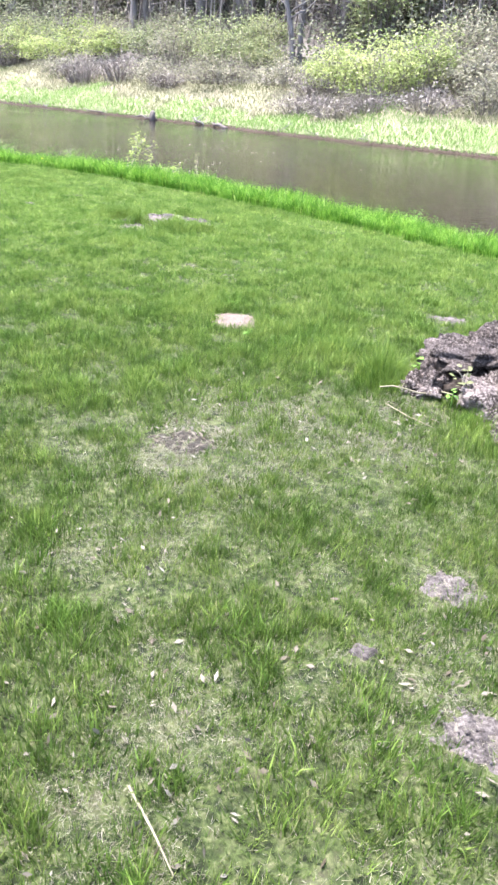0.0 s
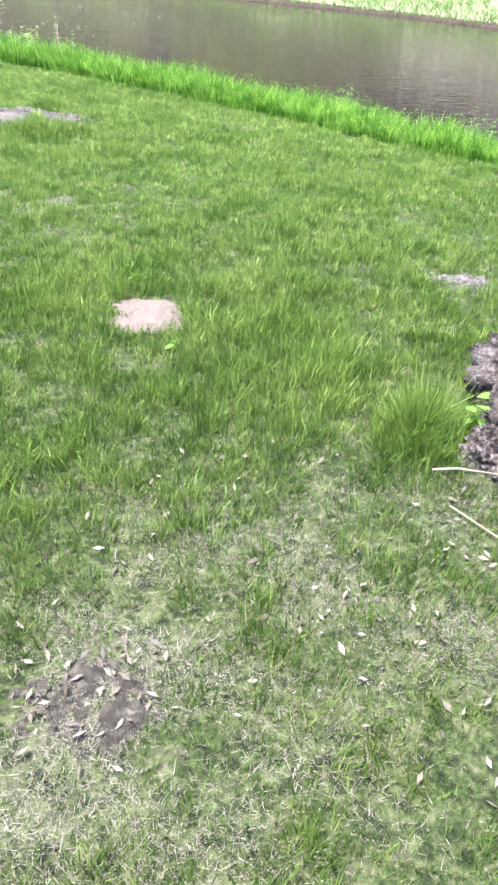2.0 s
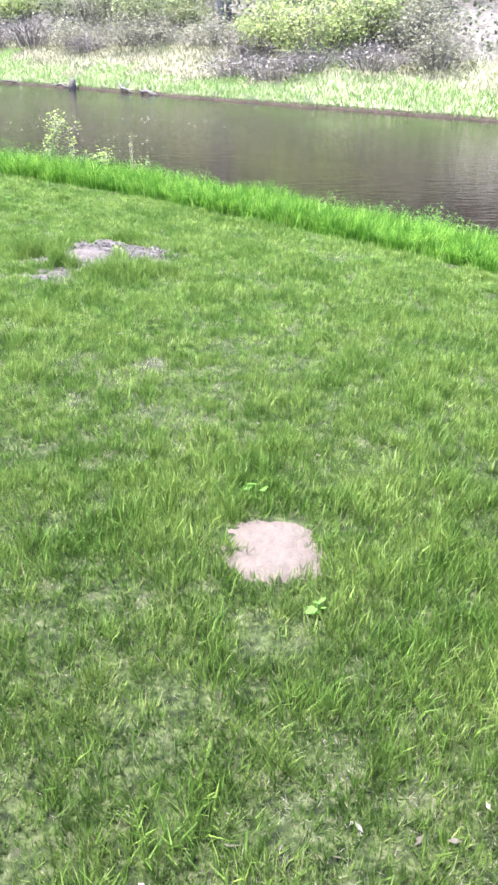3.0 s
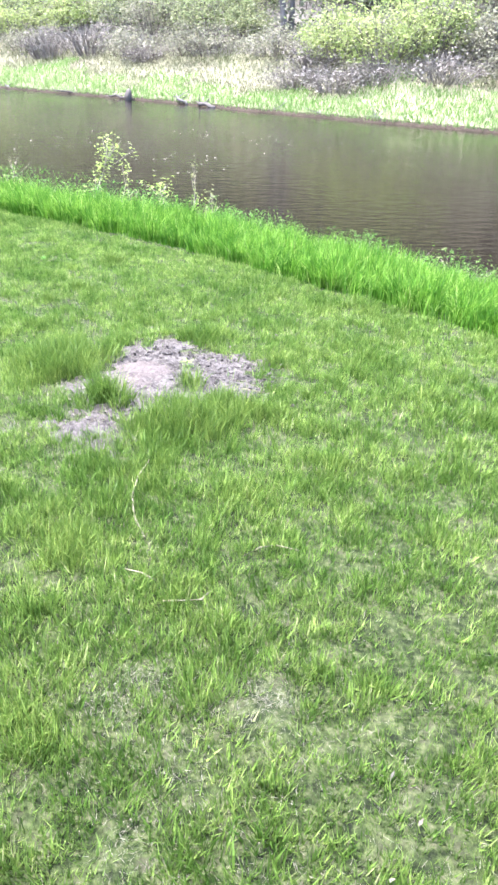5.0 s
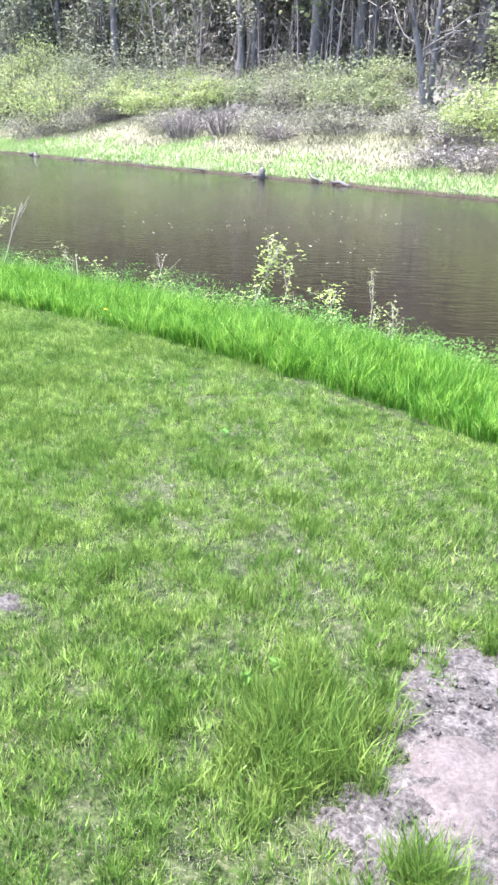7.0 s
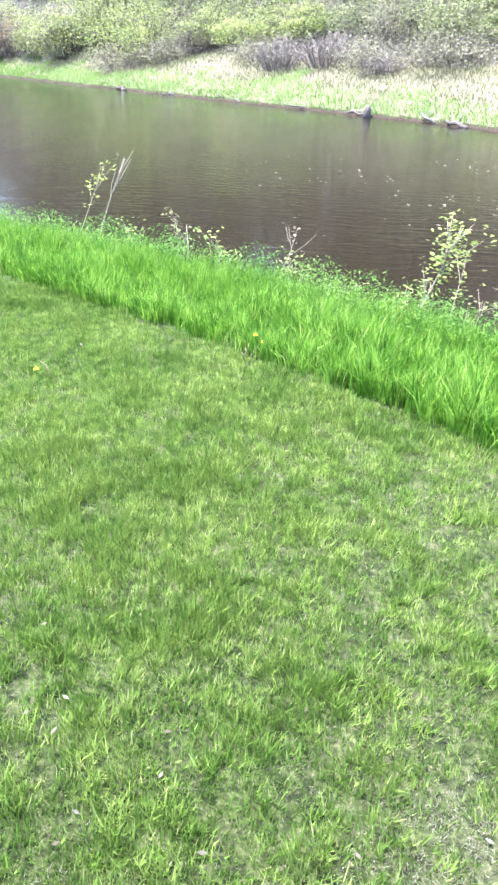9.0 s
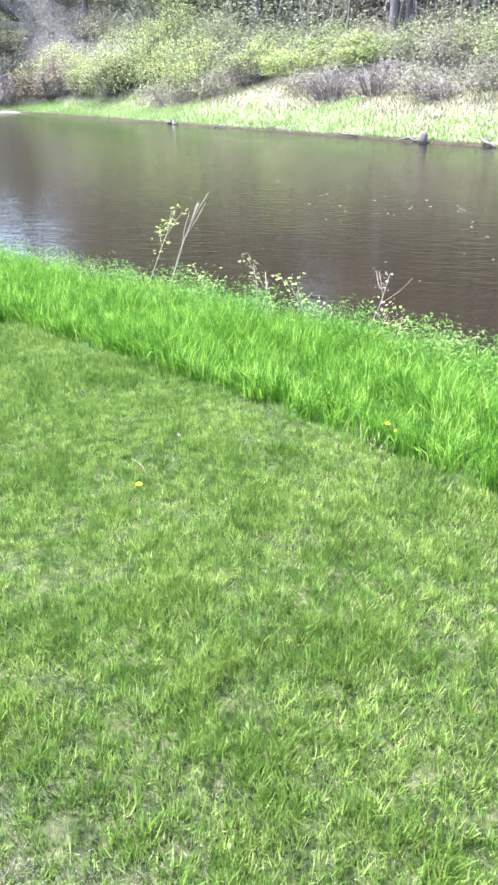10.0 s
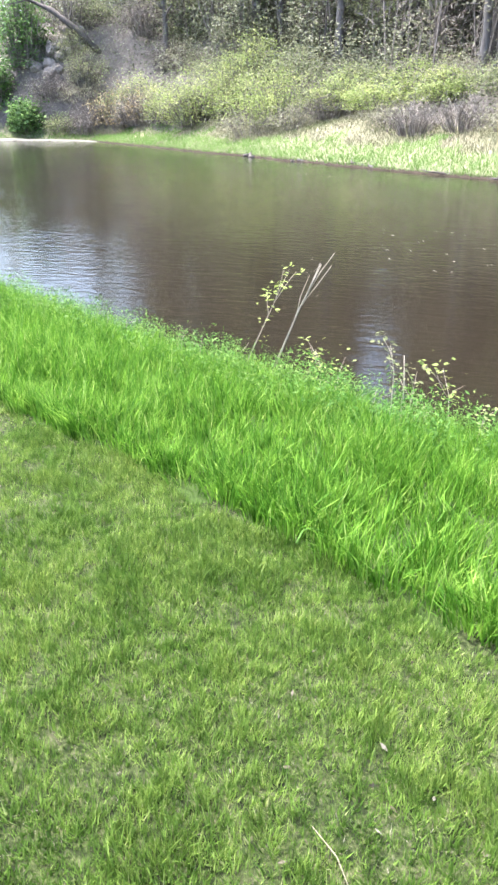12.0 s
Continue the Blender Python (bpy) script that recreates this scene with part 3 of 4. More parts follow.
for bx, by, r, m in [(0.52, 2.97, 0.13, 90), (1.16, 3.07, 0.35, 130), (0.8, 3.3, 0.3, 80), (0.5, 1.44, 0.25, 60), (0.3, 2.12, 0.25, 60), (1.25, 1.7, 0.3, 80), (1.5, 3.3, 0.12, 50), (0.7, 1.2, 0.3, 50), (-0.05, 7.45, 0.2, 40), (0.5, 5.3, 0.3, 30), (-0.4, 9.0, 0.4, 40), (-1.8, 9.6, 0.5, 50), (-2.8, 12.0, 0.5, 40)]:
    xs.append(bx + rng.normal(size=m) * r * 0.7)
    ys.append(by + rng.normal(size=m) * r * 0.7)
x, y = np.concatenate(xs), np.concatenate(ys)
arr = leaf_arrays(np.stack([x, y, ground_z(x, y) + 0.006 + 0.014 * rng.rand(len(x))], 1), 0.009, rng, 0.5, 2.6)
tagged(new("dead_leaves", mesh_from("dead_leaves", *arr, M_DEADLEAF)), "pale curled dead leaves scattered in the worn lawn", "dead leaves", kind="stuff")

# ---- tall grass on the near bank ----
n = 200000
s = -1 + 24 * rng.rand(n)
# starts past a bare dark gap that draws the shadow at the grass's foot
d = lawn_edge(s) + 0.05 + 3.0 * rng.rand(n) ** 1.5
d_in = d - lawn_edge(s) - (vnoise(s, d * 0, 2.5, 41) - 0.5) * 0.12
tuft = vnoise(s, d, 2.2, 42) * 0.6 + vnoise(s, d, 6.0, 43) * 0.4
ok = (d_in > 0) & (rng.rand(n) < 0.45 + 0.8 * tuft)
s, d, d_in, tuft = s[ok], d[ok], d_in[ok], tuft[ok]
x, y = to_xy(s, d)
x, y, way, out = tufts(x, y, 14, 0.03, rng)
s, d = to_sd(x, y)
d_in = d - lawn_edge(s)
tuft = vnoise(s, d, 2.2, 42) * 0.6 + vnoise(s, d, 6.0, 43) * 0.4
h = (0.09 + 0.27 * tuft) * np.clip(0.8 + d_in, 0, 1) * (0.6 + 0.7 * rng.rand(len(x))) * (0.75 + 0.25 * np.clip((s - 2) / 5, 0, 1))
h = np.where(d_in < 0.3, np.maximum(h, 0.13 + 0.11 * rng.rand(len(x)) * np.clip((s - 1) / 5, 0.3, 1)), h)
h = h + 0.13 * np.clip((s - 7.5) / 3, 0, 1) * np.clip((d_in - 1.4) / 0.7, 0, 1) * (0.4 + 0.8 * rng.rand(len(x)))
arr = blade_arrays(x, y, ground_z(x, y), h, 0.0042 + 0.004 * rng.rand(len(x)), 0.1 + 0.6 * rng.rand(len(x)), rng, 1.0, 2, way)
tagged(new("tall_grass", mesh_from("tall_grass", *arr, M_TALL)), "tall lush bright green unmown grass along the riverbank", "tall grass", kind="stuff")


n = 60000
k = rng.randint(420, size=n)
ks, kq = -0.5 + 21 * rng.rand(420), 1.5 + 1.4 * rng.rand(420)
kr = 0.10 + 0.14 * rng.rand(420)
ws, wq = ks[k] + rng.normal(size=n) * kr[k] * 0.6, kq[k] + rng.normal(size=n) * kr[k] * 0.6
wx2, wy2 = to_xy(ws, lawn_edge(ws) + wq)
wz = ground_z(wx2, wy2) + rng.rand(n) ** 0.7 * (0.16 + 1.1 * kr[k] + 0.12 * np.clip((ws - 7.5) / 3, 0, 1)) * np.exp(-((ws - ks[k]) ** 2 + (wq - kq[k]) ** 2) / (1.6 * kr[k]) ** 2)
tagged(new("bank_weeds", mesh_from("bank_weeds", *leaf_arrays(np.stack([wx2, wy2, wz], 1), 0.0085, rng, 0.6, 4.2), M_BANKWEED)), "fine-leaved green weeds crowding the crest of the bank", "weeds", kind="stuff")


n = 5200
s = -2 + 9.5 * rng.rand(n)
x, y = to_xy(s, lawn_edge(s) + 2.35 + 0.55 * rng.rand(n))
x, y, way, out = tufts(x, y, 12, 0.05, rng)
arr = blade_arrays(x, y, ground_z(x, y), 0.24 + 0.16 * rng.rand(n), 0.003 + 0.002 * rng.rand(n), 0.4 + 0.7 * rng.rand(n), rng, 1.0, 3, way)
tagged(new("dry_crest_grass", mesh_from("dry_crest_grass", *arr, M_STRAW)), "pale dry drooping grass along the crest of the bank", "grass", kind="stuff")


# ---- stump ----
def lump(rx, ry, rz, seed, n_a=40, n_h=18, rough=0.18, up=0.0):
    """A gnarled lump of wood, flattened below, about the origin."""
    verts = []
    for k in range(n_h + 1):
        v = math.pi * k / n_h - math.pi / 2
        for q in range(n_a):
            a = 6.28318 * q / n_a
            p = Vector((math.cos(a) * math.cos(v), math.sin(a) * math.cos(v), math.sin(v)))
            g = 1 + rough * (noise.noise(p * 1.7 + Vector((seed, 0, 0))) + 0.6 * noise.noise(p * 4 + Vector((0, seed, 0))) + 0.35 * noise.noise(p * 10) + 0.3 * abs(noise.noise(p * 17)) - 0.25 * abs(noise.noise(p * 7)))
            verts.append((p.x * rx * g, p.y * ry * g, p.z * rz * g + up))
    i = np.arange(n_h)[:, None] * n_a + np.arange(n_a)[None]
    j = np.arange(n_h)[:, None] * n_a + (np.arange(n_a)[None] + 1) % n_a
    return np.array(verts), [np.stack([i, j, j + n_a, i + n_a], -1).reshape(-1, 4)]


def shifted(arr, x, y, z, turn=0.0):
    v = np.array(arr[0])
    c, s_ = math.cos(turn), math.sin(turn)
    return np.stack([v[:, 0] * c - v[:, 1] * s_ + x, v[:, 0] * s_ + v[:, 1] * c + y, v[:, 2] + z], 1), arr[1]


def stump(at):
    ob = thing("tree_stump", (at[0], at[1], gz(*at)), "old rotting tree stump with rough grey bark in the grass", "tree stump")
    part("trunk_base", shifted(lump(0.42, 0.30, 0.25, 3, 130, 80, 0.42), 0.02, 0.42, 0.0, 0.2), M_STUMP, ob, "", True)
    part("ridge", shifted(lump(0.27, 0.13, 0.10, 17, 90, 50, 0.6), -0.13, 0.29, 0.13, 0.3), M_STUMP, ob, "ragged bark ridge over the hollow", True)
    # added dark lump, takes the place of the hollow's shade
    part("hollow_fill", shifted(lump(0.20, 0.13, 0.13, 5, 80, 50, 0.5), -0.27, 0.22, 0.0), M_HOLLOW, ob, "dark lump standing in for the shade in the hollow", True)
    part("root", shifted(lump(0.11, 0.075, 0.085, 9, 64, 36, 0.55), -0.47, 0.17, 0.03, 2.7), M_STUMP_LIT, ob, "short knobbly root in lit bark colour", True)
    part("root", shifted(lump(0.15, 0.07, 0.12, 14, 56, 30, 0.6), -0.38, 0.32, 0.04, 0.9), M_STUMP, ob, "", True)
    part("buttress", shifted(lump(0.28, 0.30, 0.25, 21, 110, 70, 0.45), -0.03, -0.12, 0.0, 0.3), M_STUMP_LIT, ob, "broad pale buttress in lit bark colour", True)
    part("root", shifted(lump(0.10, 0.14, 0.07, 27, 48, 26, 0.6), -0.20, -0.38, 0.0, 0.2), M_STUMP, ob, "", True)
    return ob


stump((2.09, 3.40))


# ---- trees, shrubs ----
def tree_arrays(rng, height, girth, lean=(0, 0), limbs=12, twigs=110, leaves=1700, spread=2.8, first=0.2, leaf=0.14):
    """Trunk, limbs, twigs and leaf places of one tree standing at the origin."""
    n = 12
    tz = np.linspace(-0.4, height, n)
    bend = np.cumsum(rng.normal(size=(n, 2)) * 0.06, 0)
    pts = np.stack([tz * lean[0] + bend[:, 0], tz * lean[1] + bend[:, 1], tz], 1)
    rad = girth * (1 - 0.85 * np.linspace(0, 1, n)) * np.where(np.arange(n) == 0, 1.35, 1)
    trunk = tube_arrays(pts, rad, 9, 0.12, rng)
    limb_list, tips = [], []
    for k in range(limbs):
        t = first + (0.97 - first) * (k + rng.rand()) / limbs
        base = np.array([np.interp(t * height, tz, pts[:, c]) for c in range(3)])
        a, ln = rng.rand() * 6.283, spread * (1.15 - t * 0.8) * (0.6 + 0.7 * rng.rand())
        q = [base]
        for m in range(4):
            q.append(q[-1] + ln / 4 * np.array([math.cos(a), math.sin(a), 0.55 + 0.3 * rng.normal()]) + rng.normal(size=3) * 0.06)
        limb_list.append(tube_arrays(q, girth * (1 - 0.75 * t) * 0.5 * np.array([1, 0.75, 0.55, 0.38, 0.15]), 5))
        tips += q[1:]
    tips = np.array(tips)
    tw = []
    for k in range(twigs):
        p = tips[rng.randint(len(tips))]
        e = p + rng.normal(size=3) * (0.6, 0.6, 0.45) * spread * 0.45
        tw.append(tube_arrays([p, (p + e) / 2 + rng.normal(size=3) * 0.08, e], [0.022, 0.014, 0.006], 3))
    c = tips[rng.randint(len(tips), size=leaves)] + rng.normal(size=(leaves, 3)) * (0.42, 0.42, 0.36) * spread * 0.6
    return trunk, limb_list, joined(tw), leaf_arrays(c, leaf, rng)


def tree(at, height, girth, seed, leaf_mat, label, lean=(0, 0), bark_mat=M_BARK, **more):
    r = np.random.RandomState(seed)
    trunk, limb_list, tw, lv = tree_arrays(r, height, girth, lean, **more)
    ob = thing("tree", (at[0], at[1], gz(*at)), label, "tree", "trees on the far bank")
    part("trunk", trunk, bark_mat, ob, "", True)
    for q in limb_list:
        part("limb", q, bark_mat, ob, "", True)
    tagged(part("brushwood", tw, M_GREYTWIG, ob), kind="stuff")
    tagged(part("crown", lv, leaf_mat, ob), kind="stuff")
    return ob


def shrub(at, width, height, seed, leaf_mat, label, leaves=1800, stems=40, leaf=0.13, name="shrub", group="shrubs on the far bank", z=None):
    r = np.random.RandomState(seed)
    ob = thing(name, (at[0], at[1], gz(*at) if z is None else z), label, "shrub", group)
    st, tips = [], []
    for k in range(stems):
        a, q = r.rand() * 6.283, r.rand() ** 0.6
        b = np.array([math.cos(a) * q * width * 0.25, math.sin(a) * q * width * 0.25, -0.05])
        e = np.array([math.cos(a) * q * width * 0.5, math.sin(a) * q * width * 0.5, height * (1 - 0.55 * q ** 2) * (0.65 + 0.45 * r.rand())])
        m = (b + e) / 2 + r.normal(size=3) * 0.08 * width * 0.3 + (0, 0, 0.1 * height)
        st.append(tube_arrays([b, m, e], [0.03 * height / 2.5, 0.018 * height / 2.5, 0.006], 4))
        tips += [m, (m + e) / 2, e, e]
        for j in range(2):
            f = e + r.normal(size=3) * (0.12 * width, 0.12 * width, 0.12 * height)
            st.append(tube_arrays([m, (m + f) / 2 + (0, 0, 0.05 * height), f], [0.014 * height / 2.5, 0.01 * height / 2.5, 0.004], 3))
            tips.append(f)
    tips = np.array(tips)
    tagged(part("brushwood", joined(st), M_GREYTWIG, ob), kind="stuff")
    if leaves:
        c = tips[r.randint(len(tips), size=leaves)] + r.normal(size=(leaves, 3)) * (0.085 * width, 0.085 * width, 0.09 * height)
        low = r.rand(leaves) < 0.4
        a, q = r.rand(leaves) * 6.283, np.sqrt(r.rand(leaves)) * 0.5 * width
        c[low] = np.stack([np.cos(a) * q, np.sin(a) * q, r.rand(leaves) * height * 0.6], 1)[low]
        c[:, 2] = np.maximum(c[:, 2], 0.05)
        tagged(part("foliage", leaf_arrays(c, leaf, r), leaf_mat, ob), kind="stuff")
    return ob


GREY_TREE = "grey-barked tree with sparse spring leaves on the wooded bank"
tree((-33.5, 77.5), 15, 0.30, 101, M_PALELEAF, GREY_TREE)
tree((-23.5, 72.0), 15, 0.30, 102, M_OLIVELEAF, GREY_TREE)
tree((-21.5, 72.5), 14, 0.24, 112, M_PALELEAF, GREY_TREE)
tree((-15.6, 67.5), 16, 0.33, 103, M_OLIVELEAF, GREY_TREE)
tree((-9.4, 65.0), 10, 0.16, 104, M_PALELEAF, "thin dark leaning tree with bare twigs", (0.25, 0.1), M_DARKBARK, leaves=300)
tree((-5.4, 58.4), 15, 0.26, 105, M_PALELEAF, GREY_TREE)
tree((-4.8, 58.7), 14, 0.22, 106, M_PALELEAF, GREY_TREE, (0.03, 0.02))
tree((-4.3, 59.4), 14, 0.20, 107, M_OLIVELEAF, GREY_TREE, (0.05, 0))
tree((-2.5, 63.9), 14, 0.26, 108, M_PALELEAF, GREY_TREE, bark_mat=M_DARKBARK)
tree((1.7, 54.5), 15, 0.34, 109, M_OLIVELEAF, GREY_TREE)
tree((2.4, 55.0), 15, 0.30, 119, M_PALELEAF, GREY_TREE, (0.03, 0))
tree((4.5, 46.3), 9, 0.19, 110, M_PALELEAF, "slender grey tree leaning over with a forked top", (-0.2, 0.05), leaves=350)
tree((4.9, 46.6), 11, 0.17, 111, M_PALELEAF, "slender grey tree with sparse leaves", (0.02, 0.05), leaves=350)
tree((7.6, 49.6), 13, 0.24, 113, M_PALELEAF, GREY_TREE, (0.08, 0))
tree((8.0, 49.9), 13, 0.2, 114, M_OLIVELEAF, GREY_TREE, (0.12, 0))

r = np.random.RandomState(77)
protos = [tree((20 + 4 * k, 60 + 3 * k), 13 + k, 0.2 + 0.04 * k, 200 + k, (M_BRUSH, M_PALELEAF, M_BRUSH, M_OLIVELEAF)[k], "dark-barked tree with sparse spring leaves deep in the wood", bark_mat=(M_DARKBARK, M_BARK)[k % 2], twigs=130, leaves=2000, leaf=0.2) for k in range(4)]


def tree_room(x, y):
    """How large a tree may grow there: low where the valley opens at the bend and in two gaps of the wood."""
    a, far = math.degrees(math.atan2(-2.0 - x, y - 9.5)), math.hypot(x + 2.0, y - 9.5)
    rise = 0.145 if a > 27.3 else 0.225 if 6.5 < a < 11 else 0.26 if -13 < a < -8 else 0.6
    return (1.0 + rise * far - gz(x, y)) / 16


for k in range(165):
    s = 0 + 150 * r.rand()
    d = 42 + 50 * r.rand() ** 1.2 + float(far_shift(s))
    if k >= 115:
        s = 5 + 65 * r.rand()
        d = 43 + 14 * r.rand() + float(far_shift(s))
    x, y = to_xy(s, d)
    size = 0.95 + 0.6 * r.rand()
    size = min(size, tree_room(x, y))
    if size < 0.3:
        continue
    copy_thing(protos[k % 4], pose(x, y, gz(x, y) - 0.2, 0, 0, 360 * r.rand()) @ Matrix.Diagonal((size, size, size, 1)))

# tall trees standing close on the slope before the bend
for k in range(26):
    a, far = radians(8 + 19 * (k + r.rand()) / 26), 72 + 24 * r.rand()
    x, y = -2.5 - math.sin(a) * far, 10 + math.cos(a) * far
    size = min(1.35 + 0.4 * r.rand(), tree_room(x, y))
    copy_thing(protos[k % 4], pose(x, y, gz(x, y) - 0.2, 0, 0, 360 * r.rand()) @ Matrix.Diagonal((size, size, size, 1)))
copy_thing(protos[3], pose(-45.5, 83.5, gz(-45.5, 83.5) - 0.2, 0, 0, 40) @ Matrix.Diagonal((0.9, 0.9, 1.5, 1)))

# thin bare poles of young wood between the trees
poles = []
for k in range(1000):
    s = -5 + 100 * r.rand()
    d = 40.5 + 34 * r.rand() ** 1.3 + float(far_shift(s))
    x, y = to_xy(s, d)
    hp, rp = 3 + 6 * r.rand(), 0.025 + 0.06 * r.rand() ** 2
    if math.degrees(math.atan2(-2.5 - x, y - 10)) > 27.3:
        hp *= 0.4
    z = gz(x, y)
    e = np.array((r.normal() * 0.09 * hp, r.normal() * 0.09 * hp, hp))
    b0 = np.array((x, y, z - 0.1))
    poles.append(tube_arrays([b0, b0 + e * 0.5 + r.normal(size=3) * 0.1, b0 + e], [rp, rp * 0.75, rp * 0.3], 4))
    for j in range(3):
        q = b0 + e * (0.4 + 0.5 * r.rand())
        poles.append(tube_arrays([q, q + r.normal(size=3) * (0.6, 0.6, 0.25) + (0, 0, 0.6)], [rp * 0.45, rp * 0.15], 3))
tagged(new("pole_thicket", mesh_from("pole_thicket", *joined(poles), M_GREYTWIG)), "bare grey poles of young wood between the trees", "thicket", kind="stuff")

YB, OB, BB = "rounded yellow-green shrub in fresh leaf above the bank", "olive-leaved shrub on the bank", "tangle of bare grey-brown brambles"
DB = "tall leafy grey-green thicket of young trees"
for k, (x, y, w, h) in enumerate([(-17.5, 70.0, 5.5, 6.0), (-13.0, 70.5, 5, 5), (-27.0, 76.0, 6, 7), (-21.5, 75.5, 6, 7), (-31.0, 79.0, 6, 7), (-24.0, 71.5, 5, 5.5), (-8.0, 68.0, 5, 5), (9.5, 46.5, 4.5, 4.5), (12.5, 46.0, 5, 5), (-1.0, 61.0, 4.5, 4)]):
    shrub((x, y), w, h, 900 + k, (M_BRUSH, M_OLIVELEAF, M_BRUSH)[k % 3], DB, 3600, 50, 0.15)
TB = "rust-brown dead shrub above the grassy bank"
for k, (x, y, w, h) in enumerate([(-20.1, 62.6, 5.5, 4.2), (-23.7, 65.8, 5.3, 4.3), (-10.9, 57.8, 4.4, 2.5), (-7.1, 56.8, 3.2, 2.2), (-34.9, 74.7, 4.5, 4.0), (-26.0, 66.0, 5.6, 4.9), (-17.8, 60.8, 4.3, 4.2), (6.4, 41.4, 3.6, 2.7), (8.1, 38.6, 4.0, 3.3), (10.1, 39.2, 3.6, 3.4), (-13.8, 60.6, 4.0, 2.8), (-29.5, 69.5, 4.2, 3.4), (-22.0, 68.5, 5, 4.4), (-9.0, 60.5, 4.5, 2.4)]):
    shrub((x, y), w, h * 0.7, 300 + k, M_YELLOWLEAF, YB, 4200, 44, 0.082)
for k, (x, y, w, h) in enumerate([(-14.8, 61.5, 4.6, 2.4), (-1.9, 51.4, 4.2, 2.9), (0.8, 48.6, 3.6, 2.6), (2.9, 47.8, 2.6, 1.8), (-6.8, 58.6, 4.8, 2.2), (-13.1, 62.6, 3.6, 2.2), (0.1, 50.6, 4.6, 2.8), (12.2, 37.4, 3.0, 2.6), (-3.8, 54.5, 4.2, 2.4), (3.2, 50.4, 3.8, 2.2), (12.8, 41.0, 4, 2.8), (-36, 82, 6, 5), (-40, 86, 7, 6), (-46, 84, 7, 5), (-41, 79, 5, 3), (-18.2, 66.0, 4.5, 3.0), (-2.5, 57.0, 4.0, 2.2)]):
    shrub((x, y), w, h * 0.75, 340 + k, M_PALELEAF if k % 3 == 1 else M_OLIVELEAF, OB, 3300, 44, 0.08)
for k, (x, y, w, h) in enumerate([(-0.1, 47.2, 4.2, 1.4), (1.2, 46.4, 4.6, 1.5), (-19.7, 60.2, 4.2, 1.6), (3.8, 43.6, 3.4, 1.2), (-3.2, 49.2, 3.6, 1.2), (12.4, 35.6, 3.0, 1.4), (-9.8, 54.8, 3.0, 1.2), (-16.4, 59.0, 3.2, 1.4)]):
    shrub((x, y), w, h, 365 + k, M_PALELEAF, "low pale weedy scrub on the dry slope", 1700, 50, 0.075)
for k, (x, y, w, h) in enumerate([(-8.1, 52.3, 3.2, 1.6), (-5.6, 51.6, 3.6, 1.7), (-14.4, 60.0, 4.0, 1.7), (4.5, 39.9, 3.2, 0.9), (5.9, 37.6, 3.0, 0.9), (7.4, 37.0, 3.4, 0.9), (9.7, 36.0, 3.4, 1.0), (5.4, 40.9, 2.8, 1.1), (-31.0, 71.0, 3.5, 1.6), (-2.4, 47.6, 2.4, 0.8)]):
    shrub((x, y), w, h, 380 + k, M_GREYTWIG, BB, 700, 120, 0.07)
shrub((-36.0, 73.9), 6.0, 3.0, 395, M_TANLEAF, TB, 2600, 70, 0.1)
shrub((-32.6, 71.4), 3.4, 2.2, 396, M_TANLEAF, TB, 1200, 60, 0.1)

# low undergrowth of the wood
n = 160000
s = -5 + 150 * r.rand(n)
d = 36.5 + 40 * r.rand(n) ** 1.5 - 4 * np.clip((s - 55) / 10, 0, 1) + far_shift(s)
cl = vnoise(s, d, 0.35, 61) * 0.6 + vnoise(s, d, 1.1, 62) * 0.4
ok = r.rand(n) < np.clip(cl * 2.4 - 0.6, 0, 1)
s, d, cl = s[ok], d[ok], cl[ok]
x, y = to_xy(s, d)
c = np.stack([x, y, ground_z(x, y) + r.rand(len(x)) ** 1.3 * (3.3 + 4.0 * np.clip((s - 48) / 15, 0, 1)) * cl], 1)
deep = s > 46 + 8 * vnoise(s, d, 0.2, 63)
n = 90000
s2, d2 = 46 + 80 * r.rand(n), 37 + 32 * r.rand(n) ** 1.3
d2 = d2 + far_shift(s2)
cl2 = vnoise(s2, d2, 0.5, 64) * 0.6 + vnoise(s2, d2, 1.4, 65) * 0.4
x2, y2 = to_xy(s2, d2)
brush = np.concatenate([c[deep], np.stack([x2, y2, ground_z(x2, y2) + r.rand(n) * 6.5 * cl2 ** 1.4], 1)])
tagged(new("undergrowth", mesh_from("undergrowth", *leaf_arrays(c[~deep], 0.13, r), M_BRUSH)), "grey-green undergrowth of brush beneath the trees", "undergrowth", kind="stuff")
tagged(new("dense_brush", mesh_from("dense_brush", *leaf_arrays(brush, 0.12, r), M_BRUSH)), "dense dark grey-green brush filling the wood at the bend", "undergrowth", kind="stuff")

# haze of bare twigs between the trunks
n = 70000
s, d = -5 + 100 * r.rand(n), 41 + 32 * r.rand(n) ** 1.4
d = d + far_shift(s)
x, y = to_xy(s, d)
c = np.stack([x, y, ground_z(x, y) + 7.0 * r.rand(n) ** 1.2 * (0.4 + 0.9 * vnoise(s, d, 0.4, 67))], 1)
tagged(new("twig_haze", mesh_from("twig_haze", *leaf_arrays(c, 0.05, r, 1.2, 11.0), M_GREYTWIG)), "haze of bare grey twigs between the trunks", "twigs", kind="stuff")

# far bank grasses
n = 100000
s = 5 + 105 * r.rand(n)
d = 29.6 + 7.5 * r.rand(n) ** 1.3
x, y = to_xy(s, d + far_shift(s))
ok = (s < 62) | (d < 32.2 + 1.5 * vnoise(s, d, 0.5, 53))
s, d, x, y = s[ok], d[ok], x[ok], y[ok]
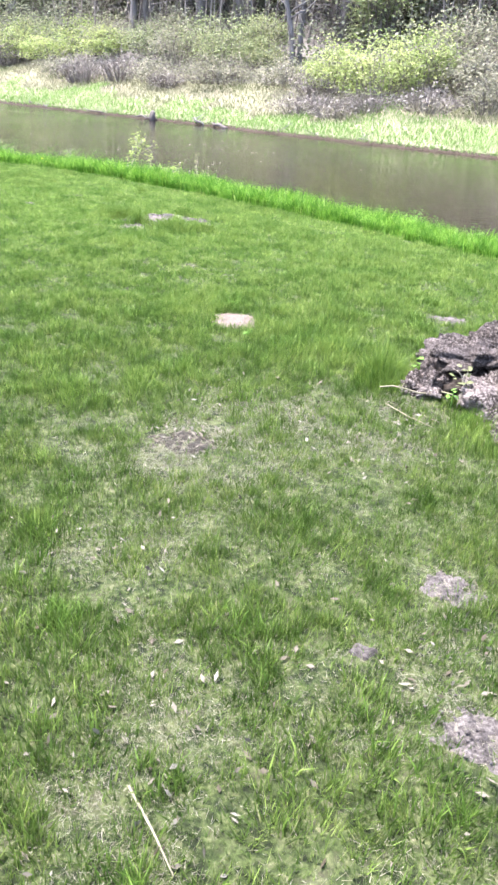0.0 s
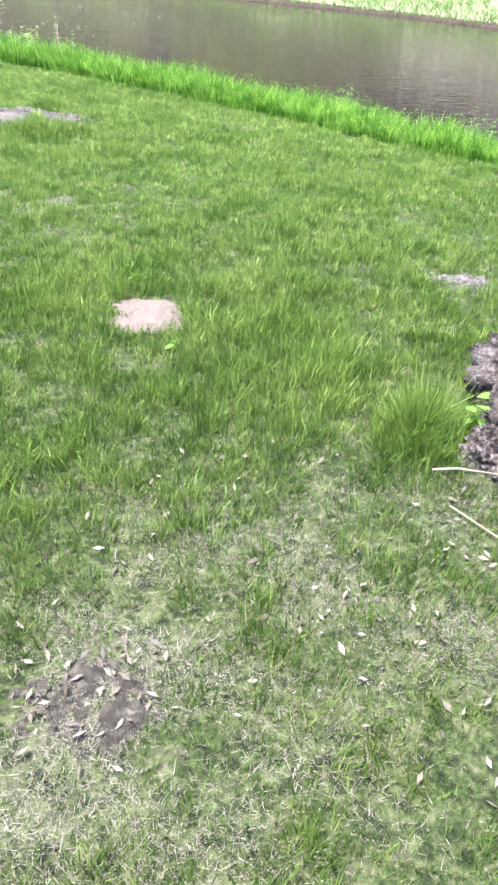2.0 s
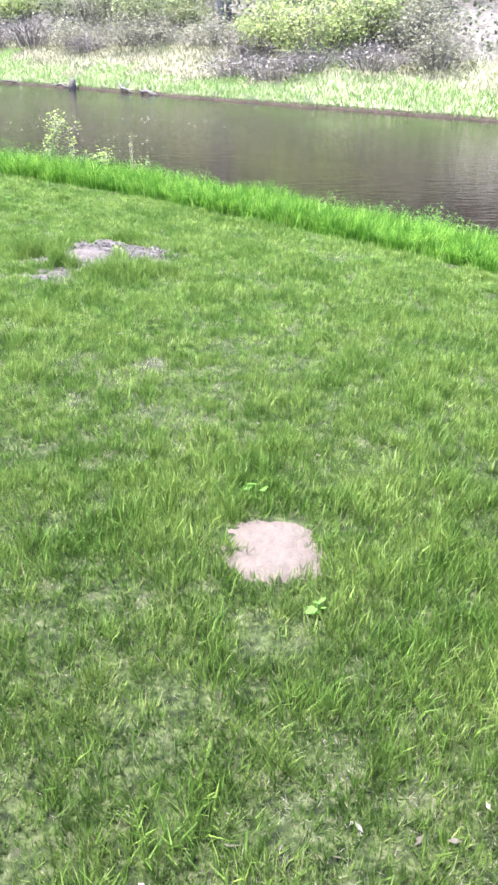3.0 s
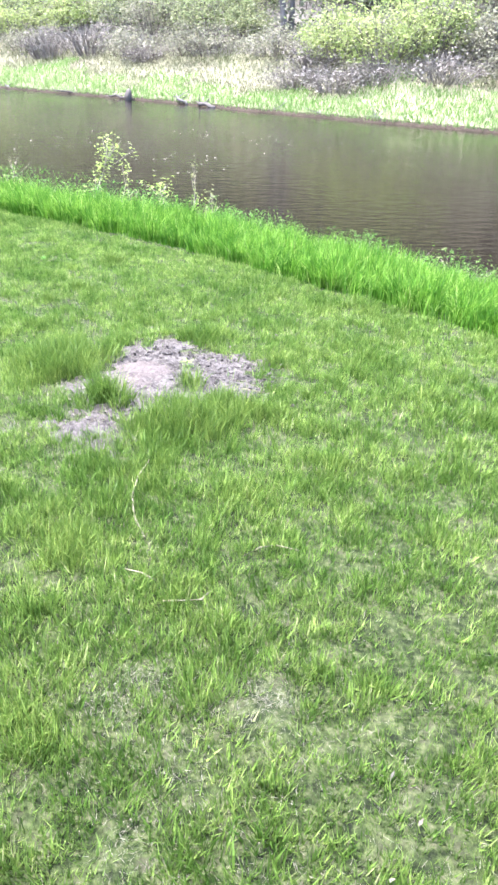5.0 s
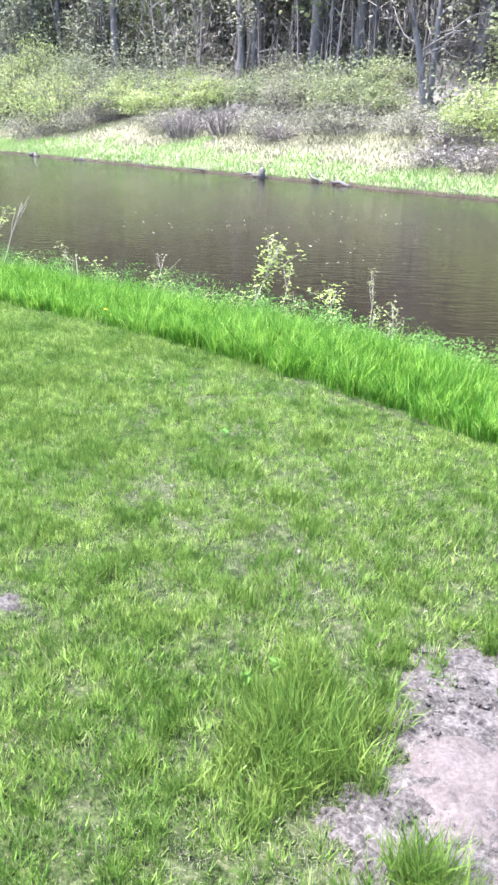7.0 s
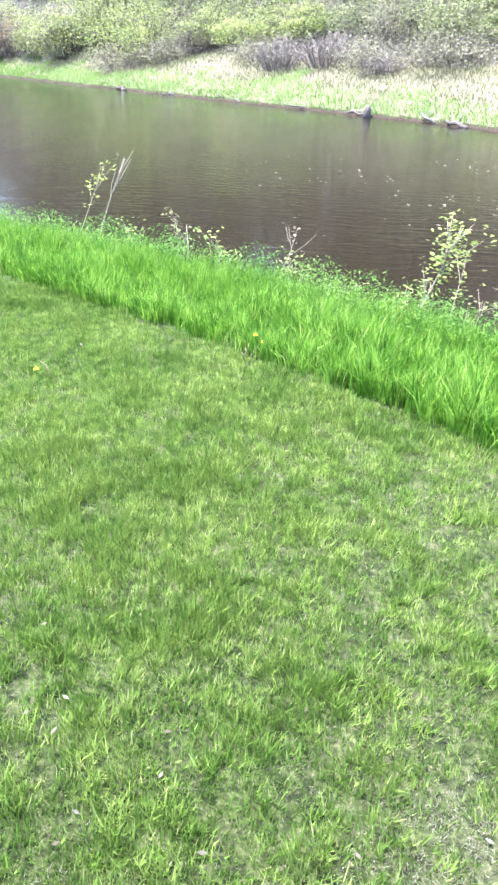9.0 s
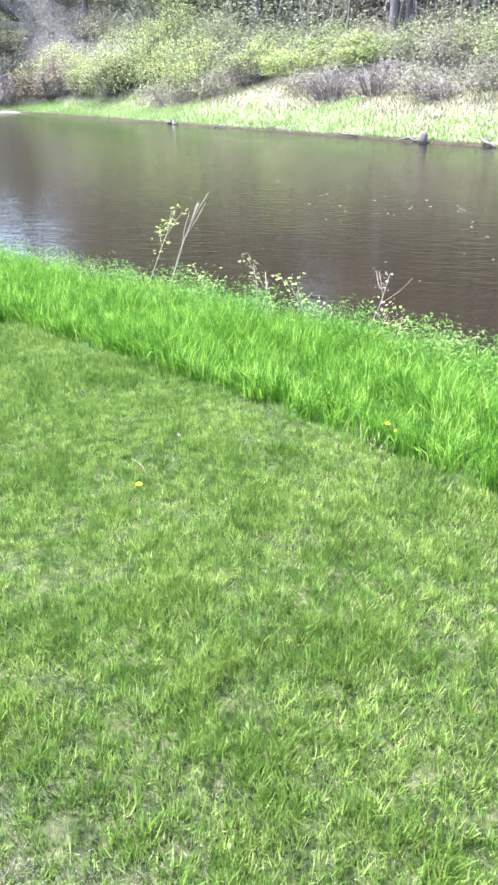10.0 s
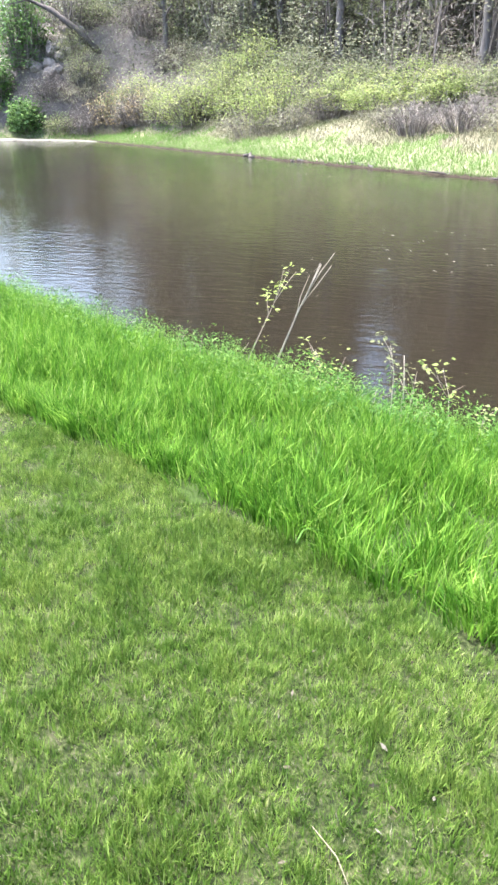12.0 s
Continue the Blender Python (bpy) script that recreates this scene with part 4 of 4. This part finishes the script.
g = vnoise(s, d * 0.6, 0.45, 51) * 0.65 + vnoise(s, d, 1.2, 52) * 0.35 - (d - 30.6) * 0.14
for fresh, name, mat, lab in ((True, "far_bank_grass", M_FARGRASS, "bright green grass fringing the far bank"), (False, "far_dry_grass", M_FARDRY, "pale dry grass on the slope of the far bank")):
    q = (g > 0.23) == fresh
    xx, yy = x[q], y[q]
    arr = blade_arrays(xx, yy, ground_z(xx, yy), (0.12 + 0.28 * r.rand(len(xx))) * np.clip(0.5 + (to_sd(xx, yy)[1] - far_shift(to_sd(xx, yy)[0]) - 29.5), 0.5, 1), np.full(len(xx), 0.023), 0.3 + 0.7 * r.rand(len(xx)), r)
    tagged(new(name, mesh_from(name, *arr, mat)), lab, "grass", kind="stuff")


# ---- things on the far shore ----
def far_stump(at, w, h, seed):
    ob = thing("stump", (at[0], at[1], WATER_Z - 0.1), "short dark rotten stump at the water's edge", "stump")
    rr = np.random.RandomState(seed)
    part("trunk_base", tube_arrays([(0, 0, 0), (0.02, 0, h * 0.5), (0.05, 0.02, h * 0.85), (0.02, 0.04, h)], [w * 0.6, w * 0.5, w * 0.42, w * 0.2], 10, 0.5, rr), M_DARKBARK, ob, "", True)
    return ob


far_stump((-2.75, 40.9), 0.3, 0.55, 1)


def drift_log(s, d, length, rad, turn, seed):
    x, y = to_xy(s, d)
    rr = np.random.RandomState(seed)
    ob = thing("driftwood", (x, y, WATER_Z + rad * 0.6), "weathered driftwood log lying along the shore", "driftwood", "driftwood along the far shore")
    p = np.stack([np.linspace(-0.5, 0.5, 6) * length, rr.normal(size=6) * 0.06, np.linspace(0, 0.25, 6) * rr.rand() + rr.normal(size=6) * 0.03], 1)
    log = part("log", shifted(tube_arrays(p, rad * np.array([0.8, 1, 1, 0.85, 0.7, 0.3]), 8, 0.3, rr), 0, 0, 0, turn), M_BARK if seed % 2 else M_DARKBARK, ob, "", True)
    for k in range(3):
        e = p[rr.randint(2, 5)]
        part("branch", shifted(tube_arrays([e, e + rr.normal(size=3) * (0.3, 0.3, 0.15) + (0, 0, 0.25)], [rad * 0.35, rad * 0.1], 5), 0, 0, 0, turn), M_BARK, ob)


for k, (s, d, ln, rad) in enumerate([(24.5, 29.55, 1.6, 0.14), (26.0, 29.7, 1.0, 0.1), (29.5, 29.6, 1.8, 0.09), (37.5, 29.7, 1.2, 0.1), (38.6, 29.8, 1.5, 0.12), (21.0, 29.6, 1.4, 0.1), (48.5, 29.6, 2.2, 0.16), (49.5, 29.9, 1.4, 0.12), (33.0, 29.6, 2.4, 0.07), (19.0, 29.8, 1.0, 0.1), (16.5, 29.7, 1.4, 0.1), (43.5, 29.6, 1.2, 0.1)]):
    drift_log(s, d, ln * 0.8, rad * 0.55, math.atan2(UY, UX) + 0.25 * (k % 3 - 1), 500 + k)

# pale gravel bar at the bend
gs, gd = np.meshgrid(np.linspace(-9, 9, 40), np.linspace(-1.8, 1.8, 14), indexing="ij")
bx, by = to_xy(82.0 + gs, 0 * gs)
sx, sy = to_xy(82.0 + gs, 29.0 + far_shift(82.0 + gs) + gd * np.sqrt(np.clip(1 - (gs / 9.2) ** 2, 0, 1)))
bz = WATER_Z + 0.16 * (1 - (gs / 9) ** 2) * (1 - (gd / 1.8) ** 2) - 0.02 + 0.05 * vnoise(gs, gd, 1.5, 71)
i = (np.arange(39)[:, None] * 14 + np.arange(13)[None]).ravel()
bar = new("gravel_bar", mesh_from("gravel_bar", np.stack([sx, sy, bz], -1).reshape(-1, 3), [np.stack([i, i + 1, i + 15, i + 14], 1)], M_GRAVEL, None, True))
tagged(bar, "pale gravel bar at the river bend", "gravel bar", kind="stuff")

for k in range(16):
    rr = np.random.RandomState(700 + k)
    x, y = -43.3 + rr.normal() * 1.1, 76.0 + rr.normal() * 0.8
    ob = thing("boulder", (x, y, gz(x, y) + 0.1 + 0.35 * rr.rand()), "pale grey boulder in a pile on the wooded slope", "boulder", "boulders in the pile")
    part("rock", lump(0.3 + 0.35 * rr.rand(), 0.3 + 0.35 * rr.rand(), 0.3 + 0.2 * rr.rand(), k, 14, 9, 0.3), M_STONE, ob)

fallen = thing("fallen_tree", (-39.9, 77.0, gz(-39.9, 77.0)), "dark dead tree trunk leaning out over the slope", "tree")
rr = np.random.RandomState(9)
part("trunk", tube_arrays([(0.4, 0.2, -0.5), (-1.2, -0.9, 1.4), (-3.0, -2.0, 2.9), (-5.5, -3.4, 4.0), (-8.5, -5.0, 5.0)], [0.3, 0.26, 0.22, 0.16, 0.06], 8, 0.2, rr), M_DARKBARK, fallen, "", True)
for p, e in (((-1.8, -1.3, 2.0), (-1.6, -0.6, 4.2)), ((-3.6, -2.3, 3.2), (-4.4, -2.2, 5.4)), ((-4.6, -2.9, 3.6), (-6.2, -4.2, 3.1))):
    part("limb", tube_arrays([p, (np.array(p) + e) / 2 + (0.1, 0.1, 0), e], [0.09, 0.06, 0.02], 5), M_DARKBARK, fallen)

for k, (x, y, w, h) in enumerate([(-46.5, 75.5, 4.5, 6.5), (-48.5, 73.0, 4, 5), (-44.5, 71.8, 3.0, 2.4)]):
    shrub((x, y), w, h, 420 + k, M_DARKLEAF, "dense dark green bush beside the river bend", 4200, 50, 0.16)
for k, (x, y, w, h) in enumerate([(-41.5, 72.8, 3.0, 1.6), (-39.5, 73.2, 3.4, 2.0), (-43.0, 74.0, 3.5, 2.2), (-37.0, 74.5, 3.5, 2.2), (-35.8, 79.0, 4.5, 3.2), (-42.5, 78.0, 5, 4), (-34.5, 73.8, 3, 1.8)]):
    shrub((x, y), w, h, 440 + k, M_GREYTWIG if k % 3 else M_OLIVELEAF, BB if k % 3 else OB, 2200, 60, 0.08)

rr = np.random.RandomState(66)
for k in range(28):
    s = 60 + 38 * rr.rand()
    x, y = to_xy(s, float(far_shift(s)) + 32.5 + 7 * rr.rand())
    shrub((x, y), 2.6 + 2.2 * rr.rand(), 1.4 + 1.8 * rr.rand(), 460 + k, (M_GREYTWIG, M_OLIVELEAF, M_PALELEAF)[k % 3], (BB, OB, OB)[k % 3], 2400, 40, 0.07)

# ---- plants on the near bank ----
def bank_plant(tip, foot, label, leaves, leaf=0.05, mat=M_YELLOWLEAF, forks=0, seed=1, rad=0.008, reach=0.08, name="sapling", low=0.45):
    """A thin stem from the ground up to its tip, with forks and leaves along it."""
    rr = np.random.RandomState(seed)
    z0 = gz(*foot) - 0.03
    ob = thing(name, (foot[0], foot[1], z0), label, "plant")
    e = np.array((tip[0] - foot[0], tip[1] - foot[1], tip[2] - z0))
    side = np.array((e[1], -e[0], 0)) * 0.15
    p = [np.zeros(3), e * 0.35 + side * 0.8, e * 0.7 + side, e]
    part("stem", tube_arrays(p, [rad, rad * 0.85, rad * 0.6, rad * 0.25], 6), M_TWIG, ob, "", True)
    ends = [p[2], p[3], (p[2] + p[3]) / 2]
    for k in range(forks):
        b0 = p[2] + (p[3] - p[2]) * (k / (forks + 1)) - (p[2] - p[1]) * 0.3 * rr.rand()
        f = b0 + (p[3] - p[2]) * (0.6 + 0.4 * rr.rand()) + rr.normal(size=3) * reach * (1, 1, 0.3)
        part("branch", tube_arrays([b0, (b0 + f) / 2 + rr.normal(size=3) * 0.01, f], [rad * 0.5, rad * 0.4, rad * 0.2], 5), M_TWIG, ob, "", True)
        ends += [f, (b0 + f) / 2]
    ends = np.array(ends)
    for k in range(leaves * 3):
        t = low + (1 - low) * rr.rand()
        c = (ends[rr.randint(len(ends))] if rr.rand() < 0.7 else e * t + side) + rr.normal(size=3) * reach * 0.5
        part("leaf", leaf_blade(c, 0.85 * leaf * (0.7 + 0.6 * rr.rand()), rr), mat, ob)
    return ob


def leaf_blade(c, size, rr, up=0.3):
    """One leaf, folded along its midrib."""
    a = rr.rand() * 6.283
    f = np.array((math.cos(a), math.sin(a), up * rr.normal()))
    f /= np.linalg.norm(f)
    w = np.cross(f, (0, 0, 1))
    w /= np.linalg.norm(w)
    n = np.cross(w, f)
    t = rr.normal() * 0.5
    w2 = w * math.cos(t) + n * math.sin(t)
    v = [c - f * size * 0.5, c - f * size * 0.1 + w2 * size * 0.26 + n * size * 0.06, c + f * size * 0.25 + w2 * size * 0.2 + n * size * 0.05, c + f * size * 0.6, c + f * size * 0.25 - w2 * size * 0.2 + n * size * 0.05, c - f * size * 0.1 - w2 * size * 0.26 + n * size * 0.06, c + f * size * 0.1]
    return np.array(v), [np.array([(0, 1, 6), (1, 2, 6), (2, 3, 6), (3, 4, 6), (4, 5, 6), (5, 0, 6)])]


bank_plant((-4.27, 16.56, 0.33), (-4.78, 16.62), "bare pale forked stalk leaning over the river", 3, 0.025, M_STRAW, 4, 1, 0.011, 0.07, "dead_stalk", 0.95)
bank_plant((-4.62, 16.85, 0.22), (-5.1, 16.75), "thin leaning sapling with fresh green leaves", 26, 0.05, M_SAPLING, 3, 2, 0.006, 0.07)
bank_plant((-3.60, 16.15, -0.16), (-3.55, 15.9), "small pale-leaved plant on the bank", 14, 0.045, M_DULLLEAF, 2, 3, 0.005, 0.05)
bank_plant((-3.50, 16.25, -0.27), (-3.48, 16.15), "short pale dead stub on the bank", 0, 0.03, M_DULLLEAF, 0, 4, 0.012, 0.03, "dead_stalk")
bank_plant((-2.25, 15.95, -0.16), (-2.55, 15.75), "arching dry twig over the bank", 8, 0.04, M_STRAW, 3, 5, 0.006, 0.09, "dead_stalk")
bank_plant((-0.84, 14.62, 0.16), (-1.15, 14.3), "leafy yellow-green sapling with a bent top", 80, 0.055, M_SAPLING, 9, 6, 0.009, 0.11)
bank_plant((-0.73, 15.20, -0.12), (-0.85, 14.6), "stalk with a rounded pale leaf tuft", 16, 0.055, M_SAPLING, 1, 7, 0.006, 0.05)
bank_plant((0.20, 14.35, 0.03), (0.15, 14.0), "tall thin stalk with small pale leaves", 12, 0.04, M_DULLLEAF, 2, 8, 0.005, 0.04)
bank_plant((-0.20, 14.45, -0.22), (-0.25, 14.2), "low leafy yellow-green plant", 36, 0.055, M_SAPLING, 6, 9, 0.006, 0.10)
bank_plant((0.42, 14.1, -0.26), (0.4, 13.9), "low pale-leaved plant on the riverbank", 16, 0.05, M_DULLLEAF, 3, 10, 0.005, 0.08)
bank_plant((-3.2, 16.3, -0.36), (-3.1, 16.0), "low leafy plant on the bank", 18, 0.05, M_SAPLING, 3, 11, 0.005, 0.09)
bank_plant((-4.3, 16.6, -0.4), (-4.2, 16.3), "low leafy plant on the bank", 16, 0.05, M_SAPLING, 3, 12, 0.005, 0.09)
for k, (x, y, top) in enumerate([(-3.99, 15.85, 0.36), (-3.39, 15.59, 0.5), (-2.27, 15.07, 0.42), (-2.15, 15.03, 0.34), (-1.7, 14.8, 0.28), (-0.2, 13.95, 0.36), (0.16, 13.74, 0.42), (0.31, 13.65, 0.36), (-1.05, 14.46, 0.46), (-1.2, 14.53, 0.40), (-0.62, 14.2, 0.42), (-2.9, 15.35, 0.34)]):
    bank_plant((x + 0.06, y + 0.02, gz(x, y) + top + 0.04), (x, y), "small yellow-green leafy plant on the crest of the bank", 13, 0.042, (M_SAPLING, M_DULLLEAF, M_YELLOWLEAF)[k % 3], 3, 950 + k, 0.005, 0.09, "weed", 0.55)
for k in range(26):
    rr = np.random.RandomState(800 + k)
    s = 4.5 + 12 * k / 26 + rr.rand() * 0.4
    x, y = to_xy(s, float(lawn_edge(s)) + 2.35 + 0.35 * rr.rand())
    bank_plant((x + 0.05, y + 0.05, gz(x, y) + 0.24 + 0.12 * rr.rand()), (x, y), "low broad-leaved weed at the top of the bank", 11, 0.034, (M_BANKWEED, M_BANKWEED, M_DULLLEAF)[k % 3], 2, 830 + k, 0.004, 0.09, "weed")

# ---- sticks in the lawn ----
def stick(name, pts, rad, label, lift=0.02, mat=M_STICK):
    x0, y0 = pts[0]
    z0 = gz(x0, y0)
    ob = new(name, mesh_from(name, *tube_arrays([(x - x0, y - y0, gz(x, y) - z0 + lift * (0.75 + 0.25 * math.sin(1.3 * k))) for k, (x, y) in enumerate(pts)], [rad] * (len(pts) - 1) + [rad * 0.5], 6, 0.2, np.random.RandomState(5)), mat, None, True))
    ob.location = (x0, y0, z0)
    return tagged(ob, label, "stick", "sticks lying in the lawn")


LONG, SHORT = "long thin curved pale stick lying in the grass", "short pale stick lying in the grass"
stick("stick", [(0.085, 7.07), (0.055, 6.95), (0.045, 6.82), (0.06, 6.70), (0.10, 6.59)], 0.0029, LONG)
stick("stick", [(0.055, 6.43), (0.10, 6.41), (0.15, 6.375)], 0.0023, SHORT)
stick("stick", [(0.165, 6.30), (0.22, 6.295), (0.265, 6.305), (0.295, 6.355)], 0.0028, "pale forked stick with a bent end in the grass")
stick("stick", [(0.39, 6.51), (0.44, 6.55), (0.48, 6.565)], 0.0025, SHORT)
stick("stick", [(0.49, 6.57), (0.555, 6.54)], 0.0025, SHORT)
stick("stick", [(0.465, 1.35), (0.52, 1.25), (0.565, 1.16)], 0.0028, SHORT)
stick("stick", [(-3.11, 11.77), (-3.035, 11.705), (-2.975, 11.615)], 0.0017, "pale dry grass stalk lying in the lawn")
stick("stick", [(1.385, 3.50), (1.44, 3.475), (1.50, 3.465), (1.56, 3.475), (1.62, 3.485), (1.665, 3.475), (1.70, 3.41), (1.72, 3.34)], 0.0034, "thin grey twig leaning against the stump", 0.07, M_STICK)
stick("stick", [(1.40, 3.40), (1.47, 3.27), (1.56, 3.15)], 0.0025, SHORT)
stick("stick", [(-0.764, 7.355), (-0.68, 7.39), (-0.597, 7.447)], 0.0018, SHORT)
for k in range(7):
    stick("dry_stalk", [(-2.06 + 0.012 * k, 12.17), (-2.08 + 0.02 * k, 12.19 + 0.004 * k)], 0.003, "pale dead upright stalk at the edge of the lawn", 0.02 + 0.03 * (k % 3))
stick("stick", [(0.45, 7.75), (0.56, 7.70)], 0.003, SHORT)


# ---- small weeds and flowers ----
def weed(at, leaves, size, mat, label, seed, rise=0.05):
    rr = np.random.RandomState(seed)
    ob = thing("weed", (at[0], at[1], gz(*at)), label, "weed")
    for k in range(leaves):
        a = 6.283 * k / leaves + rr.rand()
        c = np.array((math.cos(a) * size * 0.5, math.sin(a) * size * 0.5, rise * (0.4 + 0.8 * rr.rand())))
        part("leaf", leaf_blade(c, size * (0.7 + 0.5 * rr.rand()), rr), mat, ob)
    part("stem", tube_arrays([(0, 0, -0.01), (0, 0, rise)], [0.004, 0.002], 5), M_WEED, ob)
    return ob


bank_plant((1.755, 3.42, 0.17), (1.72, 3.40), "pale-leaved seedling growing against the stump", 6, 0.038, M_DULLLEAF, 3, 31, 0.004, 0.04)
weed((1.70, 3.40), 6, 0.042, M_WEED, "bright green seedling beside the stump", 32, 0.08)
weed((1.62, 3.72), 9, 0.055, M_WEED, "green broad-leaved weed behind the stump root", 33, 0.10)
weed((0.21, 8.02), 9, 0.04, M_YELLOWLEAF, "yellowish broad-leaved weed in the bare dirt", 34, 0.04)
weed((0.72, 4.83), 5, 0.05, M_WEED, "small green seedling beside the sand patch", 35, 0.04)
weed((0.80, 4.28), 6, 0.035, M_WEED, "small green weed in the lawn", 36, 0.04)
weed((-0.54, 8.20), 13, 0.026, M_BANKWEED, "flat rosette of green weed leaves", 37, 0.03)
weed((-0.46, 8.27), 13, 0.026, M_BANKWEED, "flat rosette of green weed leaves", 38, 0.03)
weed((-0.82, 10.06), 13, 0.026, M_BANKWEED, "flat rosette of pale weed leaves in the lawn", 39, 0.03)
stick("dry_stalk", [(-3.45, 12.86), (-3.44, 12.91), (-3.425, 12.97), (-3.40, 13.05), (-3.39, 13.09)], 0.004, "broad pale grass blade arching at the edge of the lawn", 0.13, M_WEED)


def dandelion(at, lift, seed):
    rr = np.random.RandomState(seed)
    ob = thing("dandelion", (at[0], at[1], gz(*at)), "open yellow dandelion flower in the grass", "flower", "dandelions")
    part("stem", tube_arrays([(0, 0, -0.01), (0.005, 0, lift)], [0.003, 0.0025], 6), M_WEED, ob)
    petals = []
    for ring, (n_, rad_, z_) in enumerate(((16, 0.014, 0.0), (12, 0.010, 0.004), (7, 0.006, 0.006))):
        for k in range(n_):
            a = 6.283 * (k + 0.5 * ring) / n_
            c, s_ = math.cos(a), math.sin(a)
            petals.append((np.array([(0.003 * c, 0.003 * s_, lift + z_), (rad_ * 0.6 * c - 0.003 * s_, rad_ * 0.6 * s_ + 0.003 * c, lift + z_ + 0.003), (rad_ * c, rad_ * s_, lift + z_ + 0.002), (rad_ * 0.6 * c + 0.003 * s_, rad_ * 0.6 * s_ - 0.003 * c, lift + z_ + 0.003)]), [np.array([(0, 1, 2, 3)])]))
    part("flower_head", joined(petals), M_YELLOW, ob, "yellow dandelion head")


dandelion((-2.86, 11.26), 0.115 - gz(-2.86, 11.26), 1)
dandelion((-2.00, 12.17), 0.14, 2)
dandelion((-1.96, 12.20), 0.10, 3)

# loose pebbles and crumbs on the dirt
rr = np.random.RandomState(55)
peb = []
for k in range(1500):
    x, y = 0.26 + rr.normal() * 0.2, 7.98 + rr.normal() * 0.22
    if k % 4 == 0:
        wx_, wy_, wr_ = BARE[(5, 6, 7, 9, 10)[rr.randint(5)]]
        x, y = wx_ + rr.normal() * wr_ * 0.5, wy_ + rr.normal() * wr_ * 0.5
    sz = (0.002 + 0.008 * rr.rand() ** 3) * (0.55 if k % 4 == 0 else 1)
    peb.append(shifted(lump(sz * (0.8 + 0.8 * rr.rand()), sz, sz * 0.7, k, 5, 3, 0.8), x, y, gz(x, y) + 0.012, rr.rand() * 6))
tagged(new("clods", mesh_from("clods", *joined(peb), M_DIRT)), "crumbs and clods of grey dirt on the bare ground", "clods", kind="stuff")

# pale flecks: glints painted as small solids, with a line of drifting foam and pollen
rr = np.random.RandomState(56)
fl = []
for cs, cd, ws, wd, n_ in ((19, 17.5, 1.6, 0.9, 40), (16, 21.5, 2.0, 0.8, 40), (37, 25.5, 4, 0.25, 40), (14, 17, 1.5, 1.0, 30)):
    for k in range(n_):
        x, y = to_xy(cs + rr.normal() * ws, cd + rr.normal() * wd)
        fl.append(shifted(lump(0.012 + 0.035 * rr.rand(), 0.005 + 0.005 * rr.rand(), 0.0015, k, 6, 4, 0.4), x, y, WATER_Z + 0.004, math.atan2(UY, UX)))
M_FLECK = earth("foam", [(0.3, (0.3, 0.29, 0.25)), (0.7, (0.5, 0.48, 0.44))], 60, 10, 0.002)
tagged(new("glint_foam_flecks", mesh_from("glint_foam_flecks", *joined(fl), M_FLECK)), "small pale flecks on the water for glints and a line of foam", "foam", kind="stuff")
